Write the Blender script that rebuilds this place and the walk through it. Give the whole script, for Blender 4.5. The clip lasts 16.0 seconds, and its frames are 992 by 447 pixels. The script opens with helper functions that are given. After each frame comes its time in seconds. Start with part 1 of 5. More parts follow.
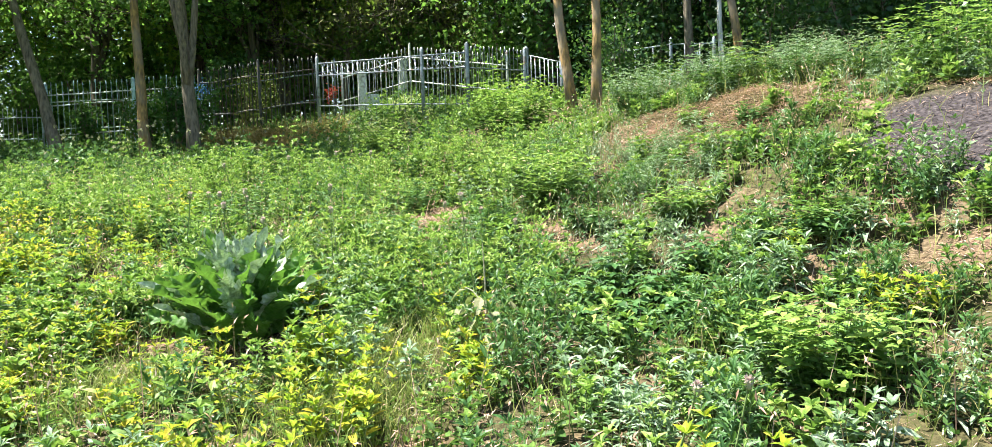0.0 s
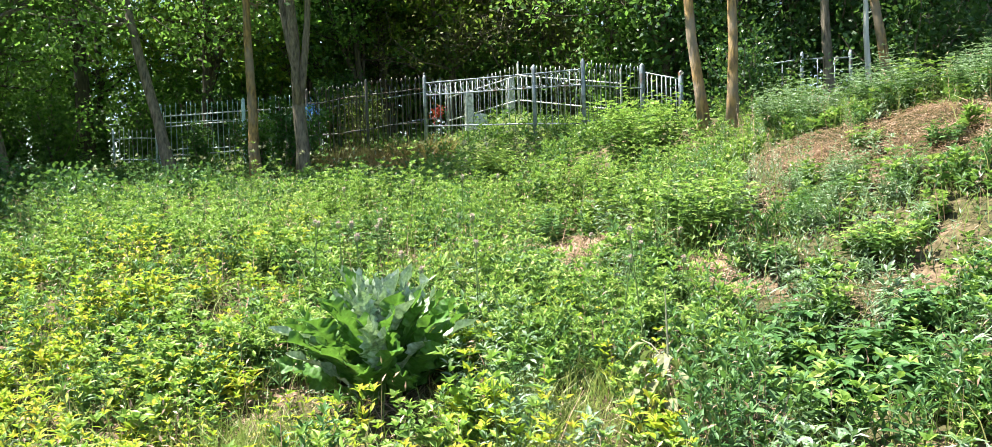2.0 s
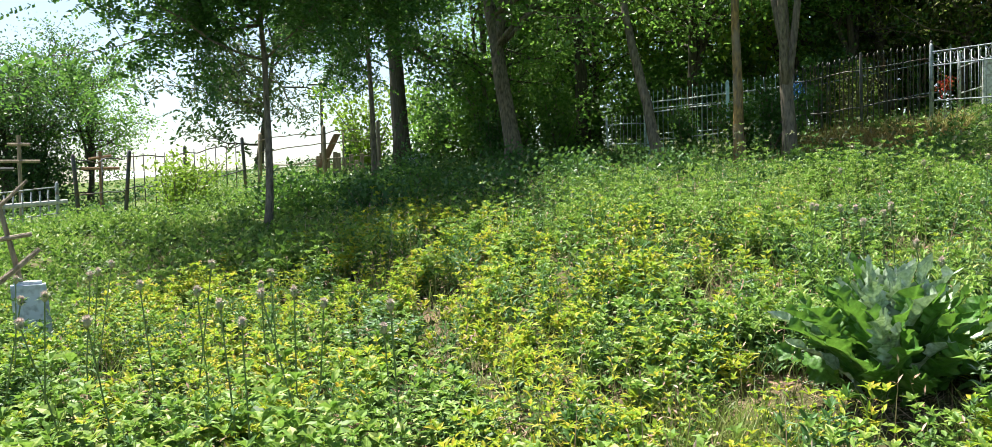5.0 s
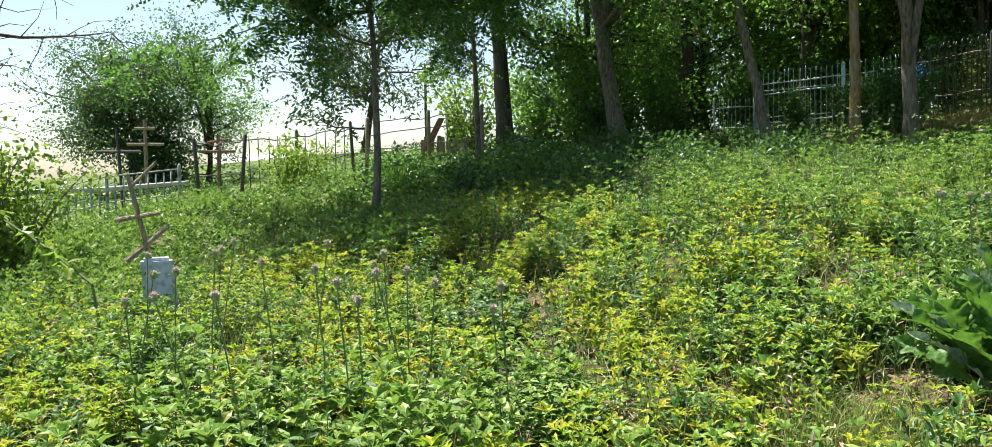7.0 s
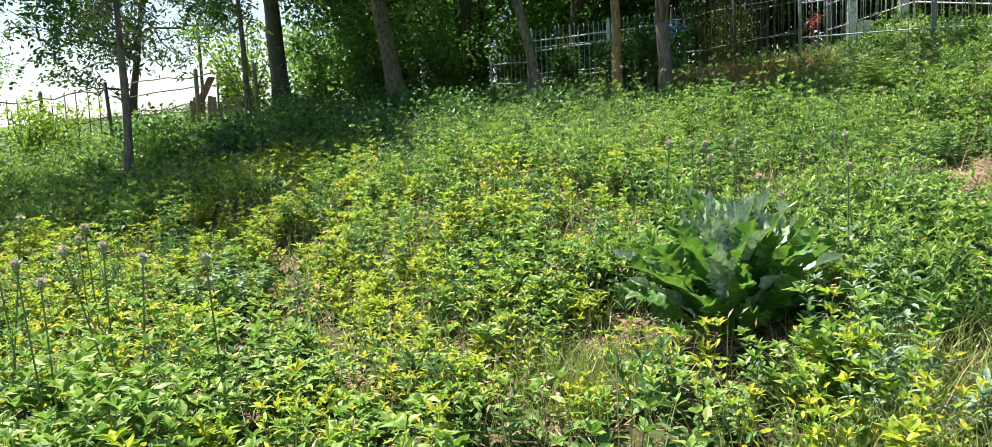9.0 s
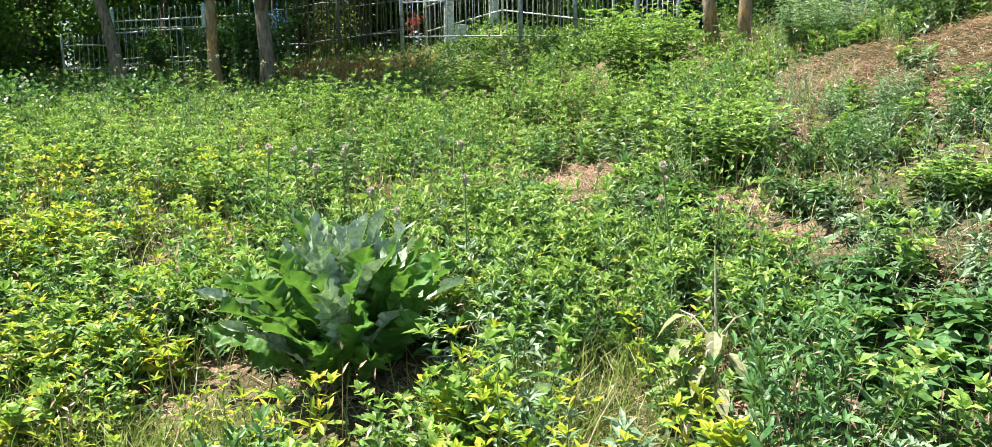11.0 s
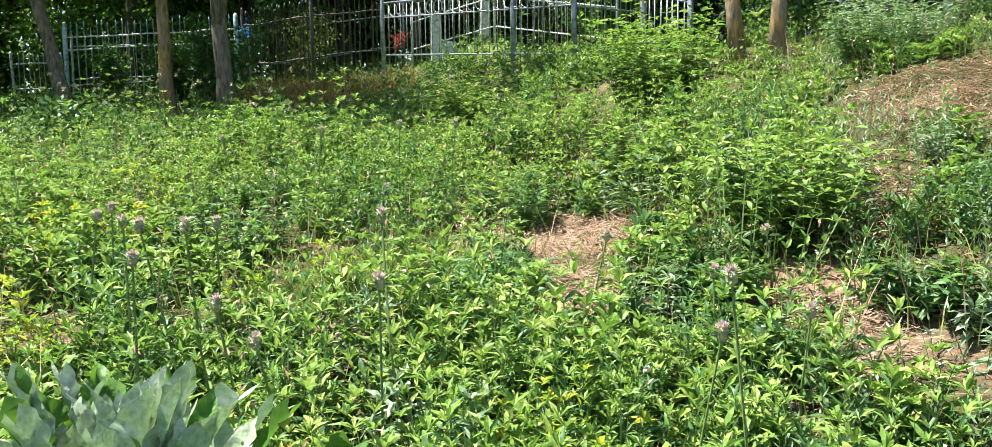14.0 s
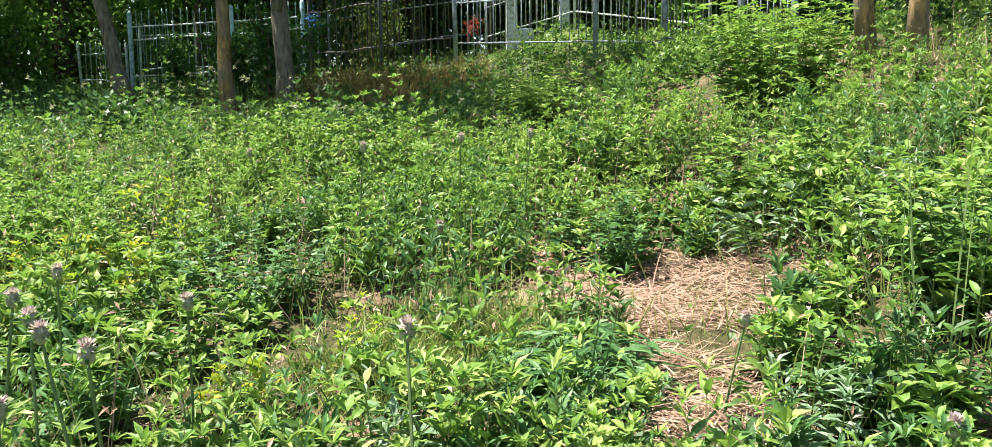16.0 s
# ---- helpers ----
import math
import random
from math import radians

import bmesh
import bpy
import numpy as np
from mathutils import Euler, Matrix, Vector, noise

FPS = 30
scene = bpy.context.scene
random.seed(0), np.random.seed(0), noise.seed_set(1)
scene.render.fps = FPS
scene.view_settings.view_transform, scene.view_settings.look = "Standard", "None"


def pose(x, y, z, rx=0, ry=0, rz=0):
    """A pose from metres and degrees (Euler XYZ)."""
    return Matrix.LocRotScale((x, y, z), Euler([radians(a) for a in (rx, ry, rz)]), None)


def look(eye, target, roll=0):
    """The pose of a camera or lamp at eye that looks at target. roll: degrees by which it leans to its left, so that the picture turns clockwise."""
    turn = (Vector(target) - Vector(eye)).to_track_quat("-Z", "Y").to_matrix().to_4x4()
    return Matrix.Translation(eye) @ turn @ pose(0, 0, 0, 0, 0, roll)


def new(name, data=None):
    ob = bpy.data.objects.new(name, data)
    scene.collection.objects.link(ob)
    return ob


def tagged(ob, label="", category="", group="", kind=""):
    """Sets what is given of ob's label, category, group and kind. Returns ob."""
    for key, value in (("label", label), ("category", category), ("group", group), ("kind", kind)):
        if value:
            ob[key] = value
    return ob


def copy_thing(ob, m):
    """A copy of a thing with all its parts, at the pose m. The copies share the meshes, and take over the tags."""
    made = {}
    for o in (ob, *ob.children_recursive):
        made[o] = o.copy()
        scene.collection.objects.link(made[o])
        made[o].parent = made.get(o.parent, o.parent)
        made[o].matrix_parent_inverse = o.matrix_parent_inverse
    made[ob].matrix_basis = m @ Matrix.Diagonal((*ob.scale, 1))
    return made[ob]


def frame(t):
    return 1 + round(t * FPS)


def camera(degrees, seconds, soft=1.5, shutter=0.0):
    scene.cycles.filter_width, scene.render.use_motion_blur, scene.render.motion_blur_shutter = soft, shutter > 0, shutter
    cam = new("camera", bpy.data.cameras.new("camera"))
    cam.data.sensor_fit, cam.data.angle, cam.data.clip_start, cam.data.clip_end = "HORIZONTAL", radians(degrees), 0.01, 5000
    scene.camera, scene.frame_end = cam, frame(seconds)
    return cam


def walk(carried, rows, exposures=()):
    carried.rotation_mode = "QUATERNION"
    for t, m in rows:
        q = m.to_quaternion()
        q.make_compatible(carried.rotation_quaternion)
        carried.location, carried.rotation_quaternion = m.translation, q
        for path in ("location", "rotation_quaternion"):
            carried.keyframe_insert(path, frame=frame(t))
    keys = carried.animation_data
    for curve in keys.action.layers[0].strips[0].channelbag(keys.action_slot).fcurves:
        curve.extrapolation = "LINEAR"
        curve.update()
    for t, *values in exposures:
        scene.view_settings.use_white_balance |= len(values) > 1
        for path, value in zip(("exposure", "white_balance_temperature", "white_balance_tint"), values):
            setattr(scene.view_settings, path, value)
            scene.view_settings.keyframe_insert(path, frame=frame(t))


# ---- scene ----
PATH = (
    (0, (0.004, 0.002, 1.602), (-0.236, 4.987, 1.310), -2.06),
    (0.5, (-0.084, 0.195, 1.639), (-0.664, 5.152, 1.338), -1.68),
    (1, (-0.322, 0.489, 1.637), (-0.850, 5.457, 1.415), -1.53),
    (1.5, (-0.508, 0.674, 1.683), (-1.033, 5.644, 1.513), -1.67),
    (2, (-0.564, 0.783, 1.692), (-1.317, 5.723, 1.529), -1.74),
    (2.5, (-0.623, 0.840, 1.683), (-2.183, 5.587, 1.516), -1.87),
    (3, (-0.672, 0.833, 1.683), (-2.913, 5.299, 1.506), -1.76),
    (3.5, (-0.678, 0.827, 1.686), (-3.100, 5.197, 1.488), -1.58),
    (4, (-0.689, 0.816, 1.688), (-3.307, 5.072, 1.490), -1.44),
    (4.5, (-0.716, 0.818, 1.686), (-3.675, 4.844, 1.494), -1.42),
    (5, (-0.723, 0.790, 1.685), (-3.921, 4.629, 1.495), -1.28),
    (5.2, (-0.726, 0.782, 1.681), (-4.000, 4.557, 1.494), -1.23),
    (7.3, (-0.749, 0.743, 1.682), (-4.379, 4.170, 1.406), -0.90),
    (7.5, (-0.745, 0.747, 1.683), (-4.313, 4.238, 1.392), -0.86),
    (8, (-0.715, 0.769, 1.685), (-3.979, 4.542, 1.346), -0.64),
    (8.5, (-0.646, 0.979, 1.648), (-3.561, 5.015, 1.186), -0.54),
    (9, (-0.580, 1.124, 1.671), (-3.292, 5.289, 1.125), -2.37),
    (9.5, (-0.625, 1.234, 1.672), (-2.710, 5.737, 1.064), -2.13),
    (10, (-0.811, 1.577, 1.686), (-2.110, 6.361, 1.028), -1.54),
    (10.2, (-0.835, 1.635, 1.720), (-1.793, 6.496, 1.049), -1.31),
    (12.3, (-0.837, 2.927, 1.745), (-1.216, 7.876, 1.143), -0.74),
    (12.5, (-0.869, 3.127, 1.771), (-1.130, 8.093, 1.257), -0.67),
    (13, (-0.893, 3.366, 1.808), (-0.997, 8.341, 1.319), -0.80),
    (13.5, (-0.853, 3.701, 1.800), (-1.217, 8.667, 1.340), -0.91),
    (14, (-0.877, 3.905, 1.828), (-1.498, 8.837, 1.299), -0.79),
    (14.5, (-1.053, 4.200, 1.835), (-1.704, 9.125, 1.269), -0.68),
    (15, (-1.121, 4.427, 1.922), (-1.763, 9.350, 1.323), -0.80),
    (15.5, (-1.115, 4.917, 1.913), (-2.069, 9.790, 1.324), -0.73),
    (16, (-1.078, 5.117, 2.003), (-2.130, 9.967, 1.392), -0.69),
)
cam = camera(60.3, 16.0, soft=0.5)
walk(cam, [(t, look(eye, target, roll)) for t, eye, target, roll in PATH], exposures=((0.0, 2.1), (2.0, 2.14), (4.0, 1.85), (7.5, 1.46), (9.0, 1.64), (10.5, 1.88), (12.5, 1.88), (16.0, 1.78)))

# ---- world and sun ----
SUN_ELEV, SUN_BEARING = 65.0, -86.0   # degrees; bearing from +y towards +x
world = bpy.data.worlds.new("sky")
scene.world = world
world.use_nodes = True
wn = world.node_tree
sky = wn.nodes.new("ShaderNodeTexSky")
sky.sky_type, sky.sun_disc = "NISHITA", False
sky.sun_elevation, sky.sun_rotation = radians(SUN_ELEV), radians(SUN_BEARING)
sky.air_density, sky.dust_density = 1.0, 1.2
back = wn.nodes["Background"]
back.inputs["Strength"].default_value = 0.068
wn.links.new(sky.outputs[0], back.inputs["Color"])
sun = new("sun", bpy.data.lights.new("sun", "SUN"))
sun.data.energy, sun.data.angle, sun.data.color = 5.0, radians(0.55), (1.0, 0.95, 0.86)
b_, e_ = radians(SUN_BEARING), radians(SUN_ELEV)
sun_way = Vector((math.sin(b_) * math.cos(e_), math.cos(b_) * math.cos(e_), math.sin(e_)))
sun.matrix_world = look(sun_way * 60, (0, 0, 0))


# ---- materials ----
def mat(name, rough=0.6, metal=0.0, spec=0.4):
    m = bpy.data.materials.new(name)
    m.use_nodes = True
    b = m.node_tree.nodes["Principled BSDF"]
    b.inputs["Roughness"].default_value = rough
    b.inputs["Metallic"].default_value = metal
    b.inputs["Specular IOR Level"].default_value = spec
    return m, m.node_tree, b


def ramp(nt, fac, stops):
    r = nt.nodes.new("ShaderNodeValToRGB")
    el = r.color_ramp.elements
    while len(el) < len(stops):
        el.new(0.5)
    for e, (p, c) in zip(el, stops):
        e.position, e.color = p, (*c, 1)
    nt.links.new(fac, r.inputs["Fac"])
    return r.outputs["Color"]


def noise_tex(nt, scale, detail=4.0, stretch=None):
    co = nt.nodes.new("ShaderNodeTexCoord")
    n = nt.nodes.new("ShaderNodeTexNoise")
    n.inputs["Scale"].default_value, n.inputs["Detail"].default_value = scale, detail
    if stretch:
        mp = nt.nodes.new("ShaderNodeMapping")
        mp.inputs["Scale"].default_value = stretch
        nt.links.new(co.outputs["Object"], mp.inputs["Vector"])
        nt.links.new(mp.outputs[0], n.inputs["Vector"])
    else:
        nt.links.new(co.outputs["Object"], n.inputs["Vector"])
    return n.outputs["Fac"]


def mix_color(nt, fac, a, b, how="MIX"):
    m = nt.nodes.new("ShaderNodeMix")
    m.data_type, m.blend_type = "RGBA", how
    for v, s in ((fac, m.inputs[0]), (a, m.inputs[6]), (b, m.inputs[7])):
        if isinstance(v, (int, float)):
            s.default_value = v
        elif isinstance(v, tuple):
            s.default_value = (*v, 1)
        else:
            nt.links.new(v, s)
    return m.outputs[2]


def bump(nt, b, height, strength=0.5, dist=0.01):
    bp = nt.nodes.new("ShaderNodeBump")
    bp.inputs["Strength"].default_value, bp.inputs["Distance"].default_value = strength, dist
    nt.links.new(height, bp.inputs["Height"])
    nt.links.new(bp.outputs[0], b.inputs["Normal"])


def leaf_mat(name, stops, through_light=0.45, rough=0.42, patch=0.35, spec=0.32):
    """Foliage: a colour for each leaf, drifting from patch to patch, with light passing through."""
    m, nt, b = mat(name, rough, 0.0, spec)
    g = nt.nodes.new("ShaderNodeNewGeometry")
    n = noise_tex(nt, 0.9, 3.0)
    mth = nt.nodes.new("ShaderNodeMath")
    mth.operation = "MULTIPLY_ADD"
    mth.inputs[1].default_value, mth.inputs[2].default_value = 1.0 - patch, -0.12
    nt.links.new(g.outputs["Random Per Island"], mth.inputs[0])
    add = nt.nodes.new("ShaderNodeMath")
    add.operation = "MULTIPLY_ADD"
    add.inputs[1].default_value = patch * 1.5
    nt.links.new(n, add.inputs[0])
    nt.links.new(mth.outputs[0], add.inputs[2])
    col = ramp(nt, add.outputs[0], stops)
    # mottling within each leaf
    fine = ramp(nt, noise_tex(nt, 55.0, 3.0), ((0.3, (0.62, 0.66, 0.6)), (0.7, (1.3, 1.28, 1.25))))
    col = mix_color(nt, 1.0, col, fine, "MULTIPLY")
    nt.links.new(col, b.inputs["Base Color"])
    tr = nt.nodes.new("ShaderNodeBsdfTranslucent")
    warm = mix_color(nt, 0.35, col, (0.25, 0.48, 0.055))
    nt.links.new(warm, tr.inputs["Color"])
    mx = nt.nodes.new("ShaderNodeMixShader")
    mx.inputs[0].default_value = through_light
    nt.links.new(b.outputs[0], mx.inputs[1])
    nt.links.new(tr.outputs[0], mx.inputs[2])
    nt.links.new(mx.outputs[0], nt.nodes["Material Output"].inputs["Surface"])
    return m


def wood_mat(name, dark, light, rough=0.85, scale=9.0, stretch=(3, 3, 0.35), strength=0.8):
    m, nt, b = mat(name, rough, 0, 0.2)
    f = noise_tex(nt, scale, 6.0, stretch)
    f2 = noise_tex(nt, 1.7, 3.0)
    c = ramp(nt, f, ((0.3, dark), (0.72, light)))
    c = mix_color(nt, f2, c, mix_color(nt, 0.35, c, (0.16, 0.17, 0.13)))
    nt.links.new(c, b.inputs["Base Color"])
    bump(nt, b, f, strength, 0.03)
    return m


def paint_mat(name, colour, rust=0.25, rough=0.5, metal=0.0):
    m, nt, b = mat(name, rough, metal, 0.45)
    f = noise_tex(nt, 14.0, 5.0)
    c = ramp(nt, f, ((max(0.0, 0.36 - 0.0), tuple(v * 0.55 for v in colour)), (0.55, colour)))
    f2 = noise_tex(nt, 5.0, 6.0)
    mask = ramp(nt, f2, ((0.62 - rust * 0.3, (0, 0, 0)), (0.72, (1, 1, 1))))
    c = mix_color(nt, mask, c, (0.13, 0.075, 0.045))
    nt.links.new(c, b.inputs["Base Color"])
    bump(nt, b, f2, 0.25, 0.004)
    return m


M_WEED = leaf_mat("weed_leaf", ((0.0, (0.026, 0.065, 0.018)), (0.45, (0.077, 0.16, 0.037)), (0.8, (0.16, 0.25, 0.06)), (1.0, (0.29, 0.36, 0.09))), 0.3, 0.5, 0.25, 0.22)
M_FRESH = leaf_mat("fresh_leaf", ((0.0, (0.1, 0.21, 0.04)), (0.55, (0.205, 0.315, 0.062)), (1.0, (0.4, 0.41, 0.14))), 0.32, 0.5, 0.3, 0.25)
M_YOUNG = leaf_mat("young_leaf", ((0.0, (0.14, 0.27, 0.02)), (0.5, (0.34, 0.4, 0.03)), (0.8, (0.54, 0.41, 0.05)), (1.0, (0.6, 0.32, 0.08))), 0.45, 0.5, 0.35, 0.25)
# cool dark leaf; before the graves it also stands in for tree shade
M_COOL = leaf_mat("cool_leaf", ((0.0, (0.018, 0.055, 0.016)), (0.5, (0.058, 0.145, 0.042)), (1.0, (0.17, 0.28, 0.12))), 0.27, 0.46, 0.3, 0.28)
M_SILVER = leaf_mat("silver_leaf", ((0.0, (0.1, 0.17, 0.09)), (0.5, (0.19, 0.28, 0.17)), (1.0, (0.42, 0.49, 0.39))), 0.3, 0.45)
M_GRASS = leaf_mat("grass_blade", ((0.0, (0.1, 0.15, 0.035)), (0.5, (0.22, 0.26, 0.07)), (1.0, (0.45, 0.37, 0.19))), 0.35)
M_STRAW = leaf_mat("straw", ((0.0, (0.17, 0.1, 0.065)), (0.5, (0.42, 0.265, 0.205)), (1.0, (0.66, 0.51, 0.43))), 0.12, 0.7, 0.3, 0.25)
M_RUST = leaf_mat("dry_grass", ((0.0, (0.2, 0.11, 0.05)), (0.5, (0.38, 0.23, 0.1)), (1.0, (0.5, 0.37, 0.17))), 0.3, 0.7)
M_SEED = leaf_mat("seed_head", ((0.0, (0.2, 0.2, 0.12)), (0.5, (0.36, 0.34, 0.24)), (1.0, (0.5, 0.48, 0.4))), 0.2, 0.7)
M_PINK = leaf_mat("thistle_bloom", ((0.0, (0.4, 0.24, 0.3)), (0.5, (0.58, 0.42, 0.47)), (1.0, (0.72, 0.6, 0.6))), 0.3, 0.7)
M_STEM = leaf_mat("green_stem", ((0.0, (0.08, 0.13, 0.04)), (1.0, (0.2, 0.27, 0.1))), 0.15, 0.6)
M_TREE = leaf_mat("tree_leaf", ((0.0, (0.035, 0.1, 0.025)), (0.5, (0.1, 0.22, 0.05)), (1.0, (0.25, 0.38, 0.09))), 0.55, 0.4, 0.3, 0.45)
M_OLIVE = leaf_mat("olive_leaf", ((0.0, (0.05, 0.06, 0.02)), (0.5, (0.13, 0.15, 0.045)), (1.0, (0.3, 0.27, 0.1))), 0.45, 0.5, 0.3, 0.35)
M_ACACIA = leaf_mat("acacia_leaf", ((0.0, (0.014, 0.05, 0.02)), (0.5, (0.035, 0.105, 0.035)), (1.0, (0.11, 0.25, 0.07))), 0.48, 0.42)
# dark tree leaf; in the eastern wood it stands in for deep shade
M_SHADE = leaf_mat("dark_and_shaded_leaf", ((0.0, (0.015, 0.045, 0.02)), (0.5, (0.03, 0.085, 0.035)), (1.0, (0.09, 0.18, 0.06))), 0.38, 0.4)
M_LIGHT = leaf_mat("light_tree_leaf", ((0.0, (0.1, 0.17, 0.02)), (0.5, (0.17, 0.25, 0.03)), (1.0, (0.27, 0.33, 0.05))), 0.5)
M_NEEDLE = leaf_mat("needle", ((0.0, (0.02, 0.045, 0.02)), (0.6, (0.045, 0.085, 0.035)), (1.0, (0.16, 0.13, 0.06))), 0.15, 0.6)
M_BIGLEAF = leaf_mat("cotton_thistle_leaf", ((0.0, (0.03, 0.1, 0.012)), (0.5, (0.075, 0.19, 0.03)), (1.0, (0.15, 0.28, 0.06))), 0.3, 0.5, 0.35, 0.3)
M_WOOLLEAF = leaf_mat("woolly_leaf", ((0.0, (0.17, 0.26, 0.14)), (0.5, (0.34, 0.42, 0.31)), (1.0, (0.6, 0.66, 0.55))), 0.15, 0.75, 0.35, 0.15)
for _m, _pale, _much in ((M_BIGLEAF, (0.2, 0.31, 0.12), 0.5), (M_WOOLLEAF, (0.66, 0.71, 0.64), 0.8)):
    # wool in flecks, and raised net veins
    _nt = _m.node_tree
    _b = _nt.nodes["Principled BSDF"]
    _was = _b.inputs["Base Color"].links[0].from_socket
    _veins = noise_tex(_nt, 18.0, 5.0)
    _fleck = ramp(_nt, _veins, ((0.48, (0, 0, 0)), (0.72, (_much, _much, _much))))
    _nt.links.new(mix_color(_nt, _fleck, _was, _pale), _b.inputs["Base Color"])
    bump(_nt, _b, _veins, 0.6, 0.02)
M_BARK = wood_mat("grey_bark", (0.045, 0.035, 0.028), (0.27, 0.22, 0.17), 0.85, 11.0, (2, 2, 0.5))
M_OCHRE = wood_mat("lichened_bark", (0.09, 0.055, 0.03), (0.5, 0.31, 0.1), 0.9, 11.0, (2, 2, 0.6))
_nt = M_OCHRE.node_tree
_b = _nt.nodes["Principled BSDF"]
_was = _b.inputs["Base Color"].links[0].from_socket
_patch = ramp(_nt, noise_tex(_nt, 2.2, 5.0, (1, 1, 0.6)), ((0.42, (0, 0, 0)), (0.56, (1, 1, 1))))
_nt.links.new(mix_color(_nt, _patch, _was, mix_color(_nt, 0.7, _was, (0.23, 0.2, 0.17))), _b.inputs["Base Color"])
M_DARKBARK = wood_mat("dark_bark", (0.025, 0.02, 0.016), (0.11, 0.085, 0.065), 0.9, 8.0)
M_WHITEBARK = wood_mat("whitewashed_bark", (0.36, 0.36, 0.34), (0.72, 0.71, 0.68), 0.8, 6.0)
M_TIMBER = wood_mat("weathered_timber", (0.17, 0.125, 0.09), (0.42, 0.34, 0.26), 0.85, 14.0)
M_REDTIMBER = wood_mat("brown_timber", (0.14, 0.07, 0.04), (0.32, 0.18, 0.1), 0.85, 14.0)
M_SILVERPAINT = paint_mat("silver_grey_paint", (0.27, 0.32, 0.37), 0.2, 0.38, 0.35)
M_DARKIRON = paint_mat("dark_iron", (0.07, 0.075, 0.08), 0.4, 0.6)
M_PALEPAINT = paint_mat("pale_green_paint", (0.42, 0.52, 0.5), 0.2, 0.5)
M_BLUEPAINT = paint_mat("pale_blue_paint", (0.4, 0.58, 0.68), 0.15, 0.5)
M_WHITEPAINT = paint_mat("old_white_paint", (0.62, 0.65, 0.66), 0.2, 0.55)
M_GREYPAINT = paint_mat("worn_grey_paint", (0.36, 0.39, 0.41), 0.25, 0.6)
M_BLACKPAINT = paint_mat("black_paint", (0.03, 0.035, 0.045), 0.2, 0.45)
M_STONE = paint_mat("pale_stone", (0.5, 0.56, 0.62), 0.0, 0.8)
M_ROOF = paint_mat("grey_roof_sheet", (0.45, 0.46, 0.48), 0.15, 0.6)
M_PLASTER = paint_mat("plaster", (0.6, 0.56, 0.48), 0.05, 0.8)
M_REDCLOTH = leaf_mat("red_cloth", ((0.0, (0.45, 0.02, 0.03)), (1.0, (0.65, 0.1, 0.09))), 0.2, 0.6)
M_BLUECLOTH = leaf_mat("blue_cloth", ((0.0, (0.02, 0.12, 0.45)), (1.0, (0.08, 0.25, 0.6))), 0.2, 0.6)


# ---- ground shape ----
def smooth(a, b, v):
    t = np.clip((v - a) / (b - a), 0, 1)
    return t * t * (3 - 2 * t)


def ground_z(x, y):
    """Height of the hillside: a gentle rise away from the path, a dip before it and a bank to the east."""
    x, y = np.asarray(x, float), np.asarray(y, float)
    yc = np.clip(y, -14, 24) + (np.clip(y, 24, 34) - 24) * 0.4
    z = 0.1 + 0.1 * yc + 0.0008 * np.maximum(yc, 0) ** 2
    bank = 1.35 * smooth(-0.6, 4.0, x + 0.35 * (y - 8)) * smooth(1, 7, y)
    level = smooth(15.5, 18.5, y) * (1 - smooth(0.5, 2.5, x))
    z = z + bank * (1 - level) + np.minimum(bank, 0.65) * level
    z = z + 0.35 * smooth(18, 21.5, y) * smooth(-10, -6.5, x) * (1 - smooth(-3.5, -2, x)) * (1 - smooth(26, 32, y))
    z = z - 0.25 * smooth(-1.5, 3.5, y) * (1 - smooth(5.6, 8.2, y)) * (1 - 0.7 * smooth(0.5, 3.0, x))
    z = z - 0.3 * smooth(10.4, 13.0, y) * smooth(-0.6, 1.0, x)
    z = z - 0.02 * np.maximum(np.hypot(x, y) - 45, 0)
    return z + 0.03 * np.sin(1.9 * x + 0.7 * y) * np.sin(1.3 * y - 0.4 * x) + 0.015 * np.sin(4.1 * x + 1.0) * np.sin(3.7 * y)


def gz(x, y):
    return float(ground_z(x, y))


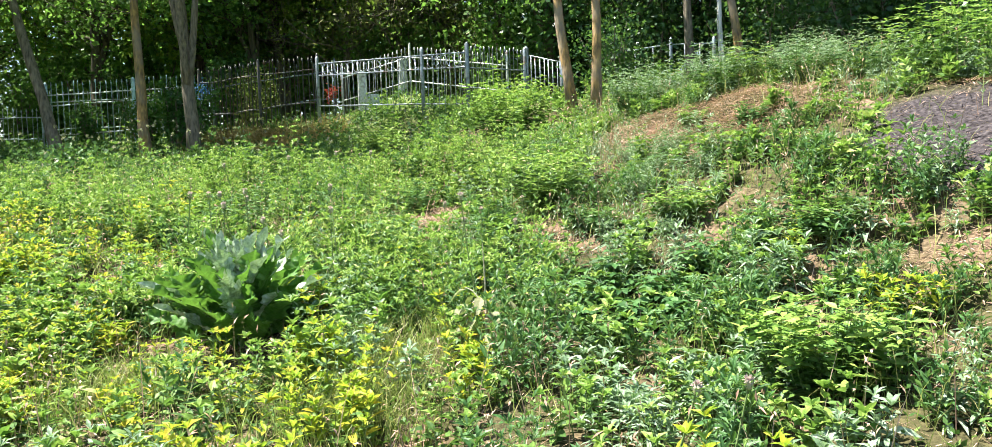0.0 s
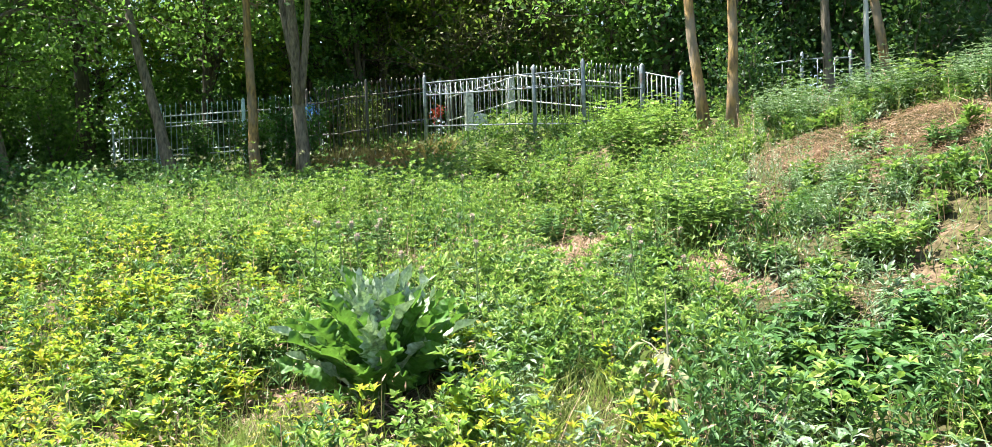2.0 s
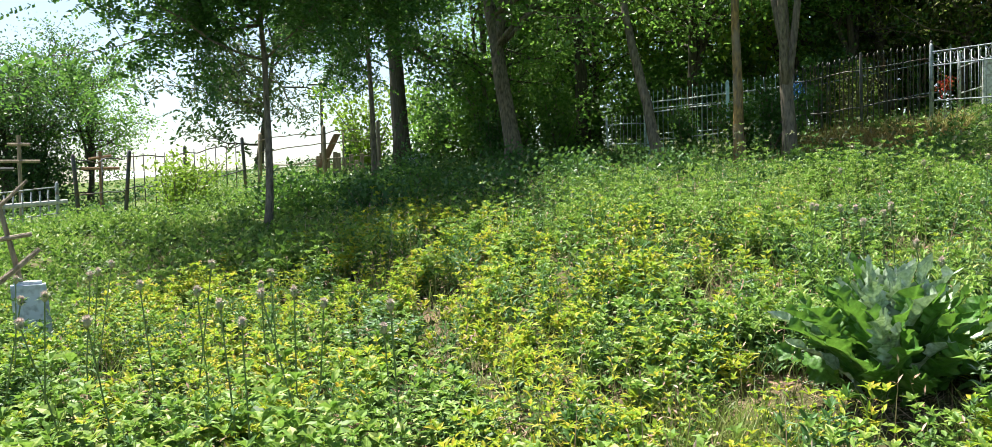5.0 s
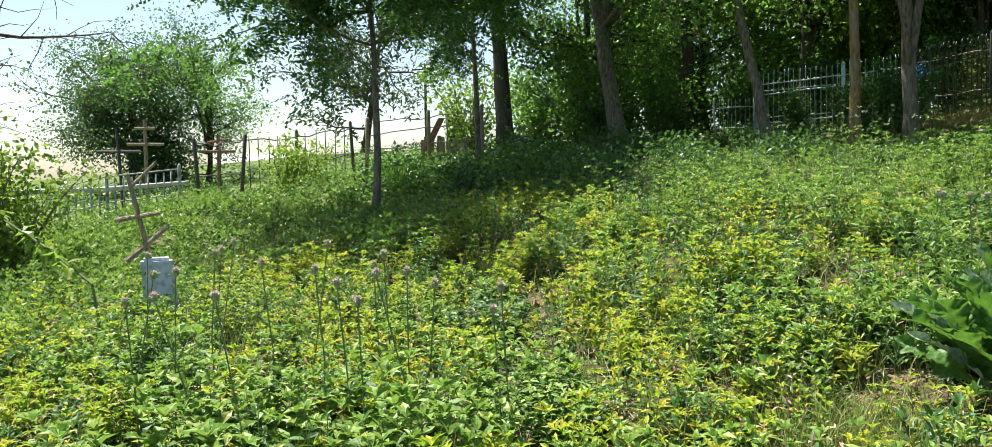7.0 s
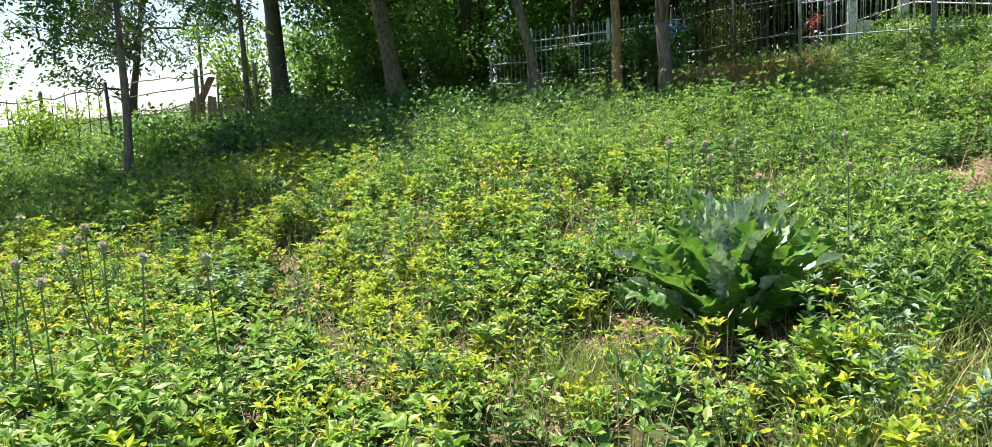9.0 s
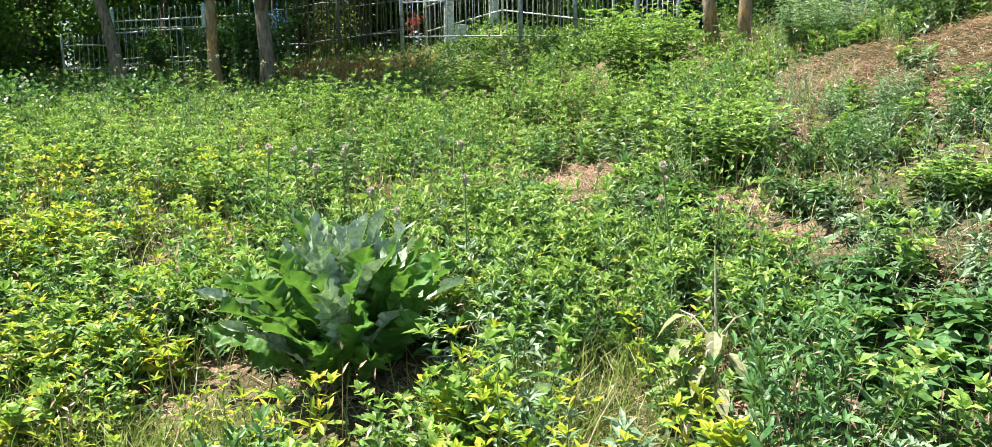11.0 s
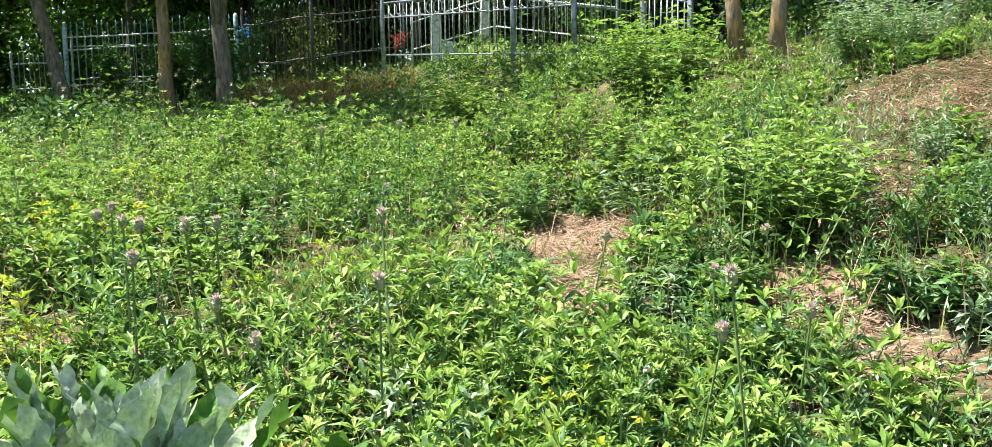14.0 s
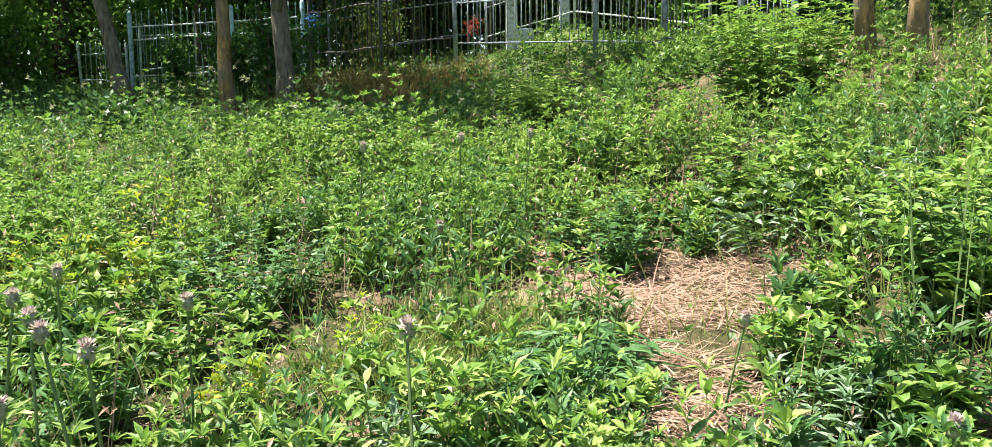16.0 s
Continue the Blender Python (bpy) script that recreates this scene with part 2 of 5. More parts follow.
# bare places in the weeds: x, y, half width, half depth, how bare
BARE = ((-2.0, 5.7, 0.3, 0.25, 0.6), (1.8, 9.5, 0.9, 0.7, 1.0), (2.8, 9.0, 0.5, 0.35, 0.6), (1.9, 8.9, 0.5, 0.35, 0.7), (3.1, 6.7, 0.58, 0.62, 0.95), (3.6, 7.1, 0.9, 0.5, 0.95),
        (1.0, 6.75, 0.3, 0.15, 0.6), (2.5, 5.2, 0.35, 0.22, 0.55), (0.0, 7.85, 0.25, 0.3, 0.8), (0.36, 3.66, 0.4, 0.2, 0.7),
        (-1.35, 9.3, 0.65, 0.5, 1.0), (-1.05, 8.1, 0.22, 0.5, 1.0), (-1.75, 8.55, 0.5, 0.4, 0.35), (0.14, 7.5, 0.2, 0.3, 0.65), (0.8, 9.0, 0.25, 0.25, 0.55),
        (-4.9, 9.0, 0.7, 0.3, 0.6), (-0.45, 8.6, 0.2, 0.2, 0.5), (-1.0, 5.2, 0.25, 0.35, 0.6), (-0.5, 3.9, 0.3, 0.2, 0.5), (-0.3, 6.2, 0.25, 0.3, 0.5),
        (-2.6, 3.6, 0.3, 0.25, 0.5), (-6.5, 8.8, 0.6, 0.25, 0.4),
        (2.25, 8.5, 0.8, 0.45, 0.9), (2.9, 8.5, 0.5, 0.35, 0.9), (1.3, 10.4, 0.5, 0.5, 0.9), (-1.08, 7.7, 0.16, 0.5, 0.9), (-1.08, 11.3, 0.22, 0.45, 0.8), (-1.35, 12.5, 0.25, 0.4, 0.6),
        (0.1, 7.3, 0.22, 0.35, 0.7), (0.42, 8.7, 0.2, 0.25, 0.7), (0.82, 8.9, 0.25, 0.3, 0.7), (0.95, 6.55, 0.3, 0.2, 0.45), (1.35, 6.45, 0.3, 0.15, 0.4), (0.76, 5.85, 0.2, 0.2, 0.5),
        (0.06, 5.8, 0.13, 0.45, 0.8), (-0.6, 7.35, 0.2, 0.18, 0.7), (-1.3, 9.75, 0.6, 0.35, 0.8), (-5.9, 10.7, 0.7, 0.3, 0.5), (-3.72, 4.35, 0.3, 0.16, 0.7), (-3.1, 7.4, 0.4, 0.25, 0.5))


def bareness(x, y):
    x, y = np.asarray(x, float), np.asarray(y, float)
    wob = 0.35 * np.sin(3.1 * x + 1.7 * y) * np.sin(2.3 * y - 1.1 * x + 0.5) + 0.2 * np.sin(7.3 * x - 2.0 * y) * np.sin(6.1 * y + x)
    out = np.zeros_like(x)
    for bx, by, rx, ry, amount in BARE:
        d = np.hypot((x - bx) / rx, (y - by) / ry) + wob
        out = np.maximum(out, amount * (1 - smooth(0.75, 1.25, d)))
    return out


# ---- mesh tools ----
rng = np.random.default_rng(7)


def mesh_np(name, verts, tris, mats, index=None, flat=True):
    """A mesh from arrays of corners and triangles."""
    me = bpy.data.meshes.new(name)
    verts, tris = np.asarray(verts, np.float32).reshape(-1, 3), np.asarray(tris, np.int32).reshape(-1, 3)
    me.vertices.add(len(verts))
    me.vertices.foreach_set("co", verts.ravel())
    me.loops.add(tris.size)
    me.loops.foreach_set("vertex_index", tris.ravel())
    me.polygons.add(len(tris))
    me.polygons.foreach_set("loop_start", np.arange(0, tris.size, 3, dtype=np.int32))
    if index is not None:
        me.polygons.foreach_set("material_index", np.asarray(index, np.int32))
    me.polygons.foreach_set("use_smooth", np.full(len(tris), not flat))
    for m in mats:
        me.materials.append(m)
    me.update()
    me.validate()
    return me


def part_np(name, verts, tris, mats, parent=None, label="", index=None, flat=True):
    ob = new(name, mesh_np(name, verts, tris, mats if isinstance(mats, (list, tuple)) else [mats], index, flat))
    ob.parent = parent
    return tagged(ob, label) if label else ob


def part(name, bm, material, parent, label=""):
    me = bpy.data.meshes.new(name)
    bm.to_mesh(me)
    bm.free()
    me.materials.append(material)
    ob = new(name, me)
    ob.parent = parent
    return tagged(ob, label) if label else ob


def empty(name, x, y, z, rz=0.0, label="", category="", group=""):
    ob = new(name)
    ob.matrix_basis = pose(x, y, z, 0, 0, rz)
    return tagged(ob, label, category, group)


def unit(v):
    return v / np.maximum(np.linalg.norm(v, axis=-1, keepdims=True), 1e-9)


class Heap:
    """Collects corners and triangles of many small pieces."""

    def __init__(self):
        self.v, self.t, self.m, self.n = [], [], [], 0

    def add(self, verts, tris, m=0):
        verts, tris = np.asarray(verts, float).reshape(-1, 3), np.asarray(tris, int).reshape(-1, 3)
        self.v.append(verts)
        self.t.append(tris + self.n)
        self.m.append(np.full(len(tris), m))
        self.n += len(verts)

    def out(self):
        return np.concatenate(self.v), np.concatenate(self.t), np.concatenate(self.m)

    def leaves(self, base, way, length, width, fold=0.25, droop=0.2, m=0, up=None):
        """Folded leaves: base corner, two sides, tip and a lowered midrib."""
        n = len(base)
        if n == 0:
            return
        way = unit(np.asarray(way, float))
        up = np.tile((0, 0, 1.0), (n, 1)) if up is None else up
        side = np.cross(way, up + rng.normal(0, 0.25, (n, 3)))
        side = unit(side)
        nor = np.cross(side, way)
        length, width = np.broadcast_to(length, n)[:, None], np.broadcast_to(width, n)[:, None]
        mid = base + way * length * 0.45
        lift = nor * width * fold
        tip = base + way * length - np.array((0, 0, 1.0)) * length * droop
        v = np.stack([base, mid + side * width / 2 + lift, tip, mid - side * width / 2 + lift, mid], 1)
        t = np.array([(0, 1, 4), (1, 2, 4), (2, 3, 4), (3, 0, 4)])[None] + 5 * np.arange(n)[:, None, None]
        self.add(v, t, m)

    def fine_leaves(self, base, way, length, width, fold=0.12, droop=0.25, m=0):
        """Rounded, pointed leaves for the plants close by: eight triangles, arched along and across."""
        n = len(base)
        if n == 0:
            return
        way = unit(np.asarray(way, float))
        side = unit(np.cross(way, np.array((0, 0, 1.0)) + rng.normal(0, 0.3, (n, 3))))
        nor = np.cross(side, way)
        length, width = np.broadcast_to(length, n)[:, None], np.broadcast_to(width, n)[:, None]
        down = np.array((0, 0, 1.0)) * length * droop

        def at(f, s):
            return base + way * length * f - down * f * f + side * width * 0.5 * s + nor * width * fold * abs(s)

        v = np.stack([at(0, 0), at(0.3, 0.85), at(0.3, 0), at(0.3, -0.85), at(0.66, 0.72), at(0.66, 0), at(0.66, -0.72), at(1, 0)], 1)
        t = np.array([(0, 1, 2), (0, 2, 3), (1, 4, 5), (1, 5, 2), (2, 5, 6), (2, 6, 3), (4, 7, 5), (5, 7, 6)])[None] + 8 * np.arange(n)[:, None, None]
        self.add(v, t, m)

    def blades(self, base, way, length, width, bend=0.4, m=0):
        """Grass blades and stalks: a bent strip of three triangles."""
        n = len(base)
        if n == 0:
            return
        way = unit(np.asarray(way, float))
        a = rng.uniform(0, 2 * np.pi, n)
        side = np.stack([np.cos(a), np.sin(a), np.zeros(n)], 1)
        length, width = np.broadcast_to(length, n)[:, None], np.broadcast_to(width, n)[:, None]
        lean = np.stack([way[:, 0], way[:, 1], -np.abs(way[:, 2]) * 0.5], 1) * length * bend * 0.5
        mid = base + way * length * 0.55
        tip = base + way * length + lean
        v = np.stack([base - side * width / 2, base + side * width / 2, mid + side * width * 0.4, mid - side * width * 0.4, tip], 1)
        t = np.array([(0, 1, 2), (0, 2, 3), (3, 2, 4)])[None] + 5 * np.arange(n)[:, None, None]
        self.add(v, t, m)

    def quads(self, base, way, length, width, m=0, tilt=0.85):
        """Far leaves: a kite of two triangles, turned up to the light."""
        n = len(base)
        way = unit(np.asarray(way, float))
        side = unit(np.cross(way, np.array((0, 0, 1.0)) + rng.normal(0, tilt, (n, 3))))
        length, width = np.broadcast_to(length, n)[:, None], np.broadcast_to(width, n)[:, None]
        mid = base + way * length * 0.45
        v = np.stack([base, mid + side * width / 2, base + way * length, mid - side * width / 2], 1)
        t = np.array([(0, 1, 2), (0, 2, 3)])[None] + 4 * np.arange(n)[:, None, None]
        self.add(v, t, m)

    def tube(self, pts, radii, sides=8, m=0, rough=0.0):
        pts = np.asarray(pts, float)
        k = len(pts)
        tang = unit(np.gradient(pts, axis=0))
        ref = np.array((1.0, 0.13, 0.0)) if abs(tang[0][2]) > 0.6 else np.array((0, 0.1, 1.0))
        s = unit(np.cross(tang, ref))
        u = np.cross(s, tang)
        a = np.linspace(0, 2 * np.pi, sides, endpoint=False)
        r = np.asarray(radii, float)[:, None] * (1 + (rng.uniform(-rough, rough, (k, sides)) if rough else 0))
        ring = pts[:, None] + r[..., None] * (np.cos(a)[None, :, None] * s[:, None] + np.sin(a)[None, :, None] * u[:, None])
        v = np.concatenate([ring.reshape(-1, 3), pts[:1], pts[-1:]])
        t = []
        for i in range(k - 1):
            for j in range(sides):
                p, q = i * sides + j, i * sides + (j + 1) % sides
                t += [(p, q, q + sides), (p, q + sides, p + sides)]
        for j in range(sides):
            t += [(k * sides, (j + 1) % sides, j), (k * sides + 1, (k - 1) * sides + j, (k - 1) * sides + (j + 1) % sides)]
        self.add(v, t, m)

    def box(self, lo, hi, m=0):
        x, y, z = zip(lo, hi)
        v = [(x[i], y[j], z[k]) for i in (0, 1) for j in (0, 1) for k in (0, 1)]
        q = [(0, 1, 3, 2), (4, 6, 7, 5), (0, 4, 5, 1), (2, 3, 7, 6), (0, 2, 6, 4), (1, 5, 7, 3)]
        self.add(v, [t for a, b, c, d in q for t in ((a, b, c), (a, c, d))], m)


# ---- ground ----
def lines(lo, hi, step, far):
    return np.concatenate([-np.array(far[::-1]) + lo, np.arange(lo, hi + 1e-6, step), hi + np.array(far)])


def build_ground():
    far = [1.0, 3.0, 8.0, 20.0, 45.0, 110.0, 300.0, 900.0, 2600.0]
    xs, ys = lines(-20.0, 8.0, 0.2, far), lines(-4.0, 22.0, 0.2, far)
    gx, gy = np.meshgrid(xs, ys, indexing="ij")
    rough = 0.02 * rng.standard_normal(gx.shape) * (np.hypot(gx, gy) < 30)
    v = np.stack([gx, gy, ground_z(gx, gy) + rough], -1).reshape(-1, 3)
    i, j = np.meshgrid(np.arange(len(xs) - 1), np.arange(len(ys) - 1), indexing="ij")
    a = (i * len(ys) + j).ravel()
    b, c, d = a + len(ys), a + len(ys) + 1, a + 1
    tris = np.concatenate([np.stack([a, b, c], 1), np.stack([a, c, d], 1)])
    m, nt, bs = mat("soil_and_litter", 0.95, 0, 0.1)
    f1, f2 = noise_tex(nt, 1.3, 5.0), noise_tex(nt, 28.0, 6.0)
    soil = ramp(nt, f2, ((0.3, (0.1, 0.06, 0.042)), (0.6, (0.27, 0.175, 0.125)), (0.85, (0.42, 0.3, 0.23))))
    # brown-green soil, darkened so its colour holds the shade between weeds
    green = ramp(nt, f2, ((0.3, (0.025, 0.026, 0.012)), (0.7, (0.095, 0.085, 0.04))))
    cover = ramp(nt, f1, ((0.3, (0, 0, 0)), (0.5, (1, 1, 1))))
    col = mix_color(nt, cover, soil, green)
    # open grass takes over away from the graves
    away = nt.nodes.new("ShaderNodeVectorMath")
    away.operation = "LENGTH"
    cow = nt.nodes.new("ShaderNodeTexCoord")
    nt.links.new(cow.outputs["Object"], away.inputs[0])
    near_far = nt.nodes.new("ShaderNodeMapRange")
    near_far.inputs[1].default_value, near_far.inputs[2].default_value = 14.0, 22.0
    nt.links.new(away.outputs["Value"], near_far.inputs[0])
    col = mix_color(nt, near_far.outputs[0], col, ramp(nt, f1, ((0.35, (0.05, 0.085, 0.02)), (0.65, (0.13, 0.16, 0.05)))))
    # the burnt place: charcoal and ash over the soil, with its own ragged outline
    co = nt.nodes.new("ShaderNodeTexCoord")
    dist = nt.nodes.new("ShaderNodeVectorMath")
    dist.operation = "DISTANCE"
    nt.links.new(co.outputs["Object"], dist.inputs[0])
    dist.inputs[1].default_value = (3.5, 6.8, 1.55)
    rag = nt.nodes.new("ShaderNodeMath")
    rag.operation = "MULTIPLY_ADD"
    rag.inputs[1].default_value = 1.1
    nt.links.new(noise_tex(nt, 2.6, 5.0), rag.inputs[0])
    nt.links.new(dist.outputs["Value"], rag.inputs[2])
    scale_in = nt.nodes.new("ShaderNodeMath")
    scale_in.operation = "MULTIPLY"
    scale_in.inputs[1].default_value = 0.2
    nt.links.new(rag.outputs[0], scale_in.inputs[0])
    burnt = ramp(nt, scale_in.outputs[0], ((0.29, (1, 1, 1)), (0.36, (0, 0, 0))))
    ash = ramp(nt, f2, ((0.35, (0.018, 0.015, 0.016)), (0.6, (0.06, 0.052, 0.055)), (0.85, (0.17, 0.155, 0.155))))
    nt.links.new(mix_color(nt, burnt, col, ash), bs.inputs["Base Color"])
    bump(nt, bs, f2, 0.8, 0.03)
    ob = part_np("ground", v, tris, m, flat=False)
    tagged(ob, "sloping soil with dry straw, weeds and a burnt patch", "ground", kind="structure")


build_ground()


# ---- trees ----
def limb(start, way, length, bend, n=5):
    """Points along a branch that wanders and turns upwards."""
    pts, p, w = [np.array(start, float)], np.array(start, float), unit(np.array(way, float))
    for _ in range(n):
        w = unit(w + rng.normal(0, bend, 3) + np.array((0, 0, 0.06)))
        p = p + w * length / n
        pts.append(p)
    return np.array(pts)


def crown_leaves(heap, tips, spread, count, length, width, kind="quads", sag=0.3):
    """Leaves in loose bunches round the ends of twigs."""
    tips = np.asarray(tips)
    pick = rng.integers(0, len(tips), count)
    bunch = tips[pick] + rng.normal(0, 1, (count, 3)) * np.array((spread, spread, spread * 0.6))
    way = rng.normal(0, 1, (count, 3)) * np.array((1, 1, 0.85)) + np.array((0, 0, -sag))
    ln = length * rng.uniform(0.6, 1.3, count)
    if kind == "quads":
        heap.quads(bunch, way, ln, width * ln / length, 0, 1.6)
    else:
        heap.leaves(bunch, way, ln, width * ln / length, 0.2, 0.1)


def sprays(heap, tips, spread, count, leaflets=7, size=0.055):
    """Feathered leaves of an acacia: pairs of leaflets along a drooping stalk."""
    tips = np.asarray(tips)
    pick = rng.integers(0, len(tips), count)
    base = tips[pick] + rng.normal(0, spread, (count, 3)) * np.array((1, 1, 0.5))
    way = unit(rng.normal(0, 1, (count, 3)) * np.array((1, 1, 0.6)) + np.array((0, 0, -0.45)))
    side = unit(np.cross(way, np.array((0, 0, 1.0)) + rng.normal(0, 0.5, (count, 3))))
    for k in range(leaflets):
        p = base + way * (0.05 + k * size * 0.62) - np.array((0, 0, 1.0)) * (k * size * 0.1) * k * 0.12
        for s in (-1, 1):
            heap.quads(p, side * s + way * 0.45 + rng.normal(0, 0.12, (count, 3)), size * rng.uniform(0.8, 1.2, count), size * 0.55, 0, 1.2)


def tree(name, x, y, lean, height, radius, bark, leaf, label, crown_from=0.4, limbs=9, limb_len=2.2, leaves=6000, leaf_len=0.13, leaf_wid=0.075,
         spread=0.35, kind="quads", forks=0, group="", fork_at=0.22, bare=0.0, category="tree", whitewash=False):
    """A tree: a tapered, wandering trunk with limbs and twigs, and a crown of leaf bunches."""
    ob = empty(name, x, y, gz(x, y) - 0.08, 0, label, category, group)
    top = np.array((lean[0], lean[1], height))
    f = np.linspace(0, 1, 12)[:, None]
    pts = top * f + np.cumsum(rng.normal(0, 0.02 * height / 8, (12, 3)), 0) * np.array((1, 1, 0.1)) * (f > 0.05)
    wood = Heap()
    flare = 1 + 0.28 * np.exp(-f[:, 0] * height / 0.25)
    wood.tube(pts, radius * (1 - 0.75 * f[:, 0]) * flare, 10, 0, 0.07)
    stems = [pts]
    for k in range(forks):
        i = max(1, int(fork_at * 11)) + k % 2
        a = 2.2 * k + 0.6
        q = limb(pts[i], (0.17 * np.cos(a), 0.17 * np.sin(a), 1.0), height * (1 - fork_at) * 0.9, 0.06, 9)
        wood.tube(q, radius * 0.62 * np.linspace(1, 0.25, len(q)), 8, 0, 0.06)
        stems.append(q)
    tips = []
    for k in range(limbs):
        s = stems[k % len(stems)]
        i = int(len(s) * (crown_from + (1 - crown_from) * rng.uniform(0, 0.95)))
        i = min(max(i, 1), len(s) - 1)
        a = 2.4 * k + rng.uniform(-0.5, 0.5)
        ln = limb_len * rng.uniform(0.6, 1.25)
        q = limb(s[i], (np.cos(a), np.sin(a), rng.uniform(-0.05, 0.6)), ln, 0.22, 6)
        r0 = radius * 0.34
        wood.tube(q, r0 * np.linspace(1, 0.2, len(q)), 5, 0, 0.05)
        for j in range(2, len(q)):
            for _ in range(1 if group == "wood" and j % 2 else 2):
                w = limb(q[j], rng.normal(0, 1, 3) + (q[j] - q[j - 1]) * 2, ln * 0.4, 0.3, 3)
                wood.tube(w, r0 * 0.3 * np.linspace(1, 0.25, len(w)), 3)
                if rng.uniform() > bare:
                    tips += [w[1], w[2], w[3]]
    v, t, _ = wood.out()
    part_np("trunk", v, t, bark, ob, "", None, False)
    if leaves and tips:
        heap = Heap()
        if kind == "sprays":
            sprays(heap, tips, spread, leaves // 18, 9, leaf_len)
        else:
            crown_leaves(heap, tips, spread, leaves, leaf_len, leaf_wid, kind)
        v, t, _ = heap.out()
        part_np("crown", v, t, leaf, ob)
    return ob


def shrub(name, x, y, height, width, leaf, label, leaves=2500, leaf_len=0.1, leaf_wid=0.06, stems=10, category="shrub", group="", bark=None, kind="quads"):
    """A shrub of many arching stems with leaves all along them."""
    ob = empty(name, x, y, gz(x, y) - 0.04, 0, label, category, group)
    wood, tips = Heap(), []
    for k in range(stems):
        a = 2.4 * k
        out = rng.uniform(0.1, 1.0) * width * 0.55
        q = limb((0.08 * np.cos(a), 0.08 * np.sin(a), 0), (out * np.cos(a), out * np.sin(a), height), height * rng.uniform(0.75, 1.1), 0.16, 6)
        wood.tube(q, 0.02 * height ** 0.5 * np.linspace(1, 0.25, len(q)), 5)
        tips += list(q[1:])
    v, t, _ = wood.out()
    part_np("stem", v, t, bark or M_BARK, ob)
    heap = Heap()
    crown_leaves(heap, tips, width * 0.13, leaves, leaf_len, leaf_wid, kind, 0.1)
    v, t, _ = heap.out()
    part_np("crown", v, t, leaf, ob)
    return ob


ACACIA = "young acacia with a thin grey trunk and feathery leaves"
tree("acacia_tree", -12.3, 8.95, (-0.9, 0.5), 6.5, 0.07, M_BARK, M_ACACIA, "slender acacia with feathery leaves at the field's edge", 0.47, 24, 2.8, 84000, 0.09, 0.05, 0.2, "sprays", 0, "", 0.2, 0.1)
tree("acacia_tree", -15.55, 14.2, (-0.6, 0.4), 7.5, 0.075, M_BARK, M_ACACIA, ACACIA, 0.5, 20, 2.9, 72000, 0.1, 0.055, 0.24, "sprays", 0, "", 0.2, 0.08)
tree("pine_tree", -19.9, 19.4, (-1.6, 0.6), 12.0, 0.29, M_DARKBARK, M_SHADE, "tall tree with a thick dark furrowed trunk", 0.32, 30, 3.9, 20000, 0.17, 0.1, 0.36)
tree("acacia_tree", -14.9, 18.7, (-2.3, 0.8), 9.5, 0.25, M_BARK, M_TREE, "old grey-barked tree leaning and forked above", 0.36, 28, 3.4, 15000, 0.16, 0.1, 0.34, "quads", 1, "", 0.42)
tree("leaning_tree", -10.2, 18.1, (-2.2, 0.5), 8.0, 0.13, M_BARK, M_TREE, "leaning tree with a bare brownish trunk", 0.46, 15, 3.2, 9000, 0.13, 0.08, 0.4)
tree("slim_tree", -8.18, 17.75, (-0.5, 0.4), 8.5, 0.115, M_OCHRE, M_TREE, "slim upright tree with ochre lichened bark", 0.46, 15, 3.2, 9000, 0.13, 0.08, 0.4)
tree("forked_tree", -7.0, 17.35, (-0.5, 0.4), 8.5, 0.14, M_BARK, M_TREE, "grey tree splitting into several upright stems", 0.44, 18, 3.2, 10000, 0.13, 0.08, 0.4, "quads", 3, "", 0.24)
tree("slim_tree", 0.66, 13.95, (-0.75, 0.5), 8.5, 0.088, M_OCHRE, M_TREE, "slim tree with ochre bark beside another trunk", 0.5, 12, 2.3, 6500, 0.13, 0.08, 0.4)
tree("slim_tree", 1.0, 13.65, (0.15, 0.3), 8.0, 0.085, M_OCHRE, M_TREE, "slim upright tree with yellowish lichened bark", 0.52, 12, 2.2, 6500, 0.13, 0.08, 0.4)
tree("white_trunk_tree", 3.35, 15.2, (0.0, 0.2), 7.0, 0.048, M_WHITEBARK, M_TREE, "thin tree with a whitewashed straight trunk", 0.55, 10, 2.0, 5000, 0.13, 0.08, 0.4)
tree("leaning_tree", 3.95, 16.2, (-0.9, 0.4), 7.5, 0.09, M_OCHRE, M_TREE, "crooked tree with brown lichened bark", 0.5, 10, 2.2, 6000, 0.13, 0.08, 0.4)
tree("slim_tree", 3.05, 16.6, (-0.3, 0.4), 7.5, 0.09, M_BARK, M_TREE, "thin dark-barked tree on the bank", 0.5, 10, 2.2, 6000, 0.13, 0.08, 0.4)

# the wood behind the graves: a few grown trees, repeated at other turns and sizes
WOOD = "broad-leaved tree of the dense wood behind the graves"
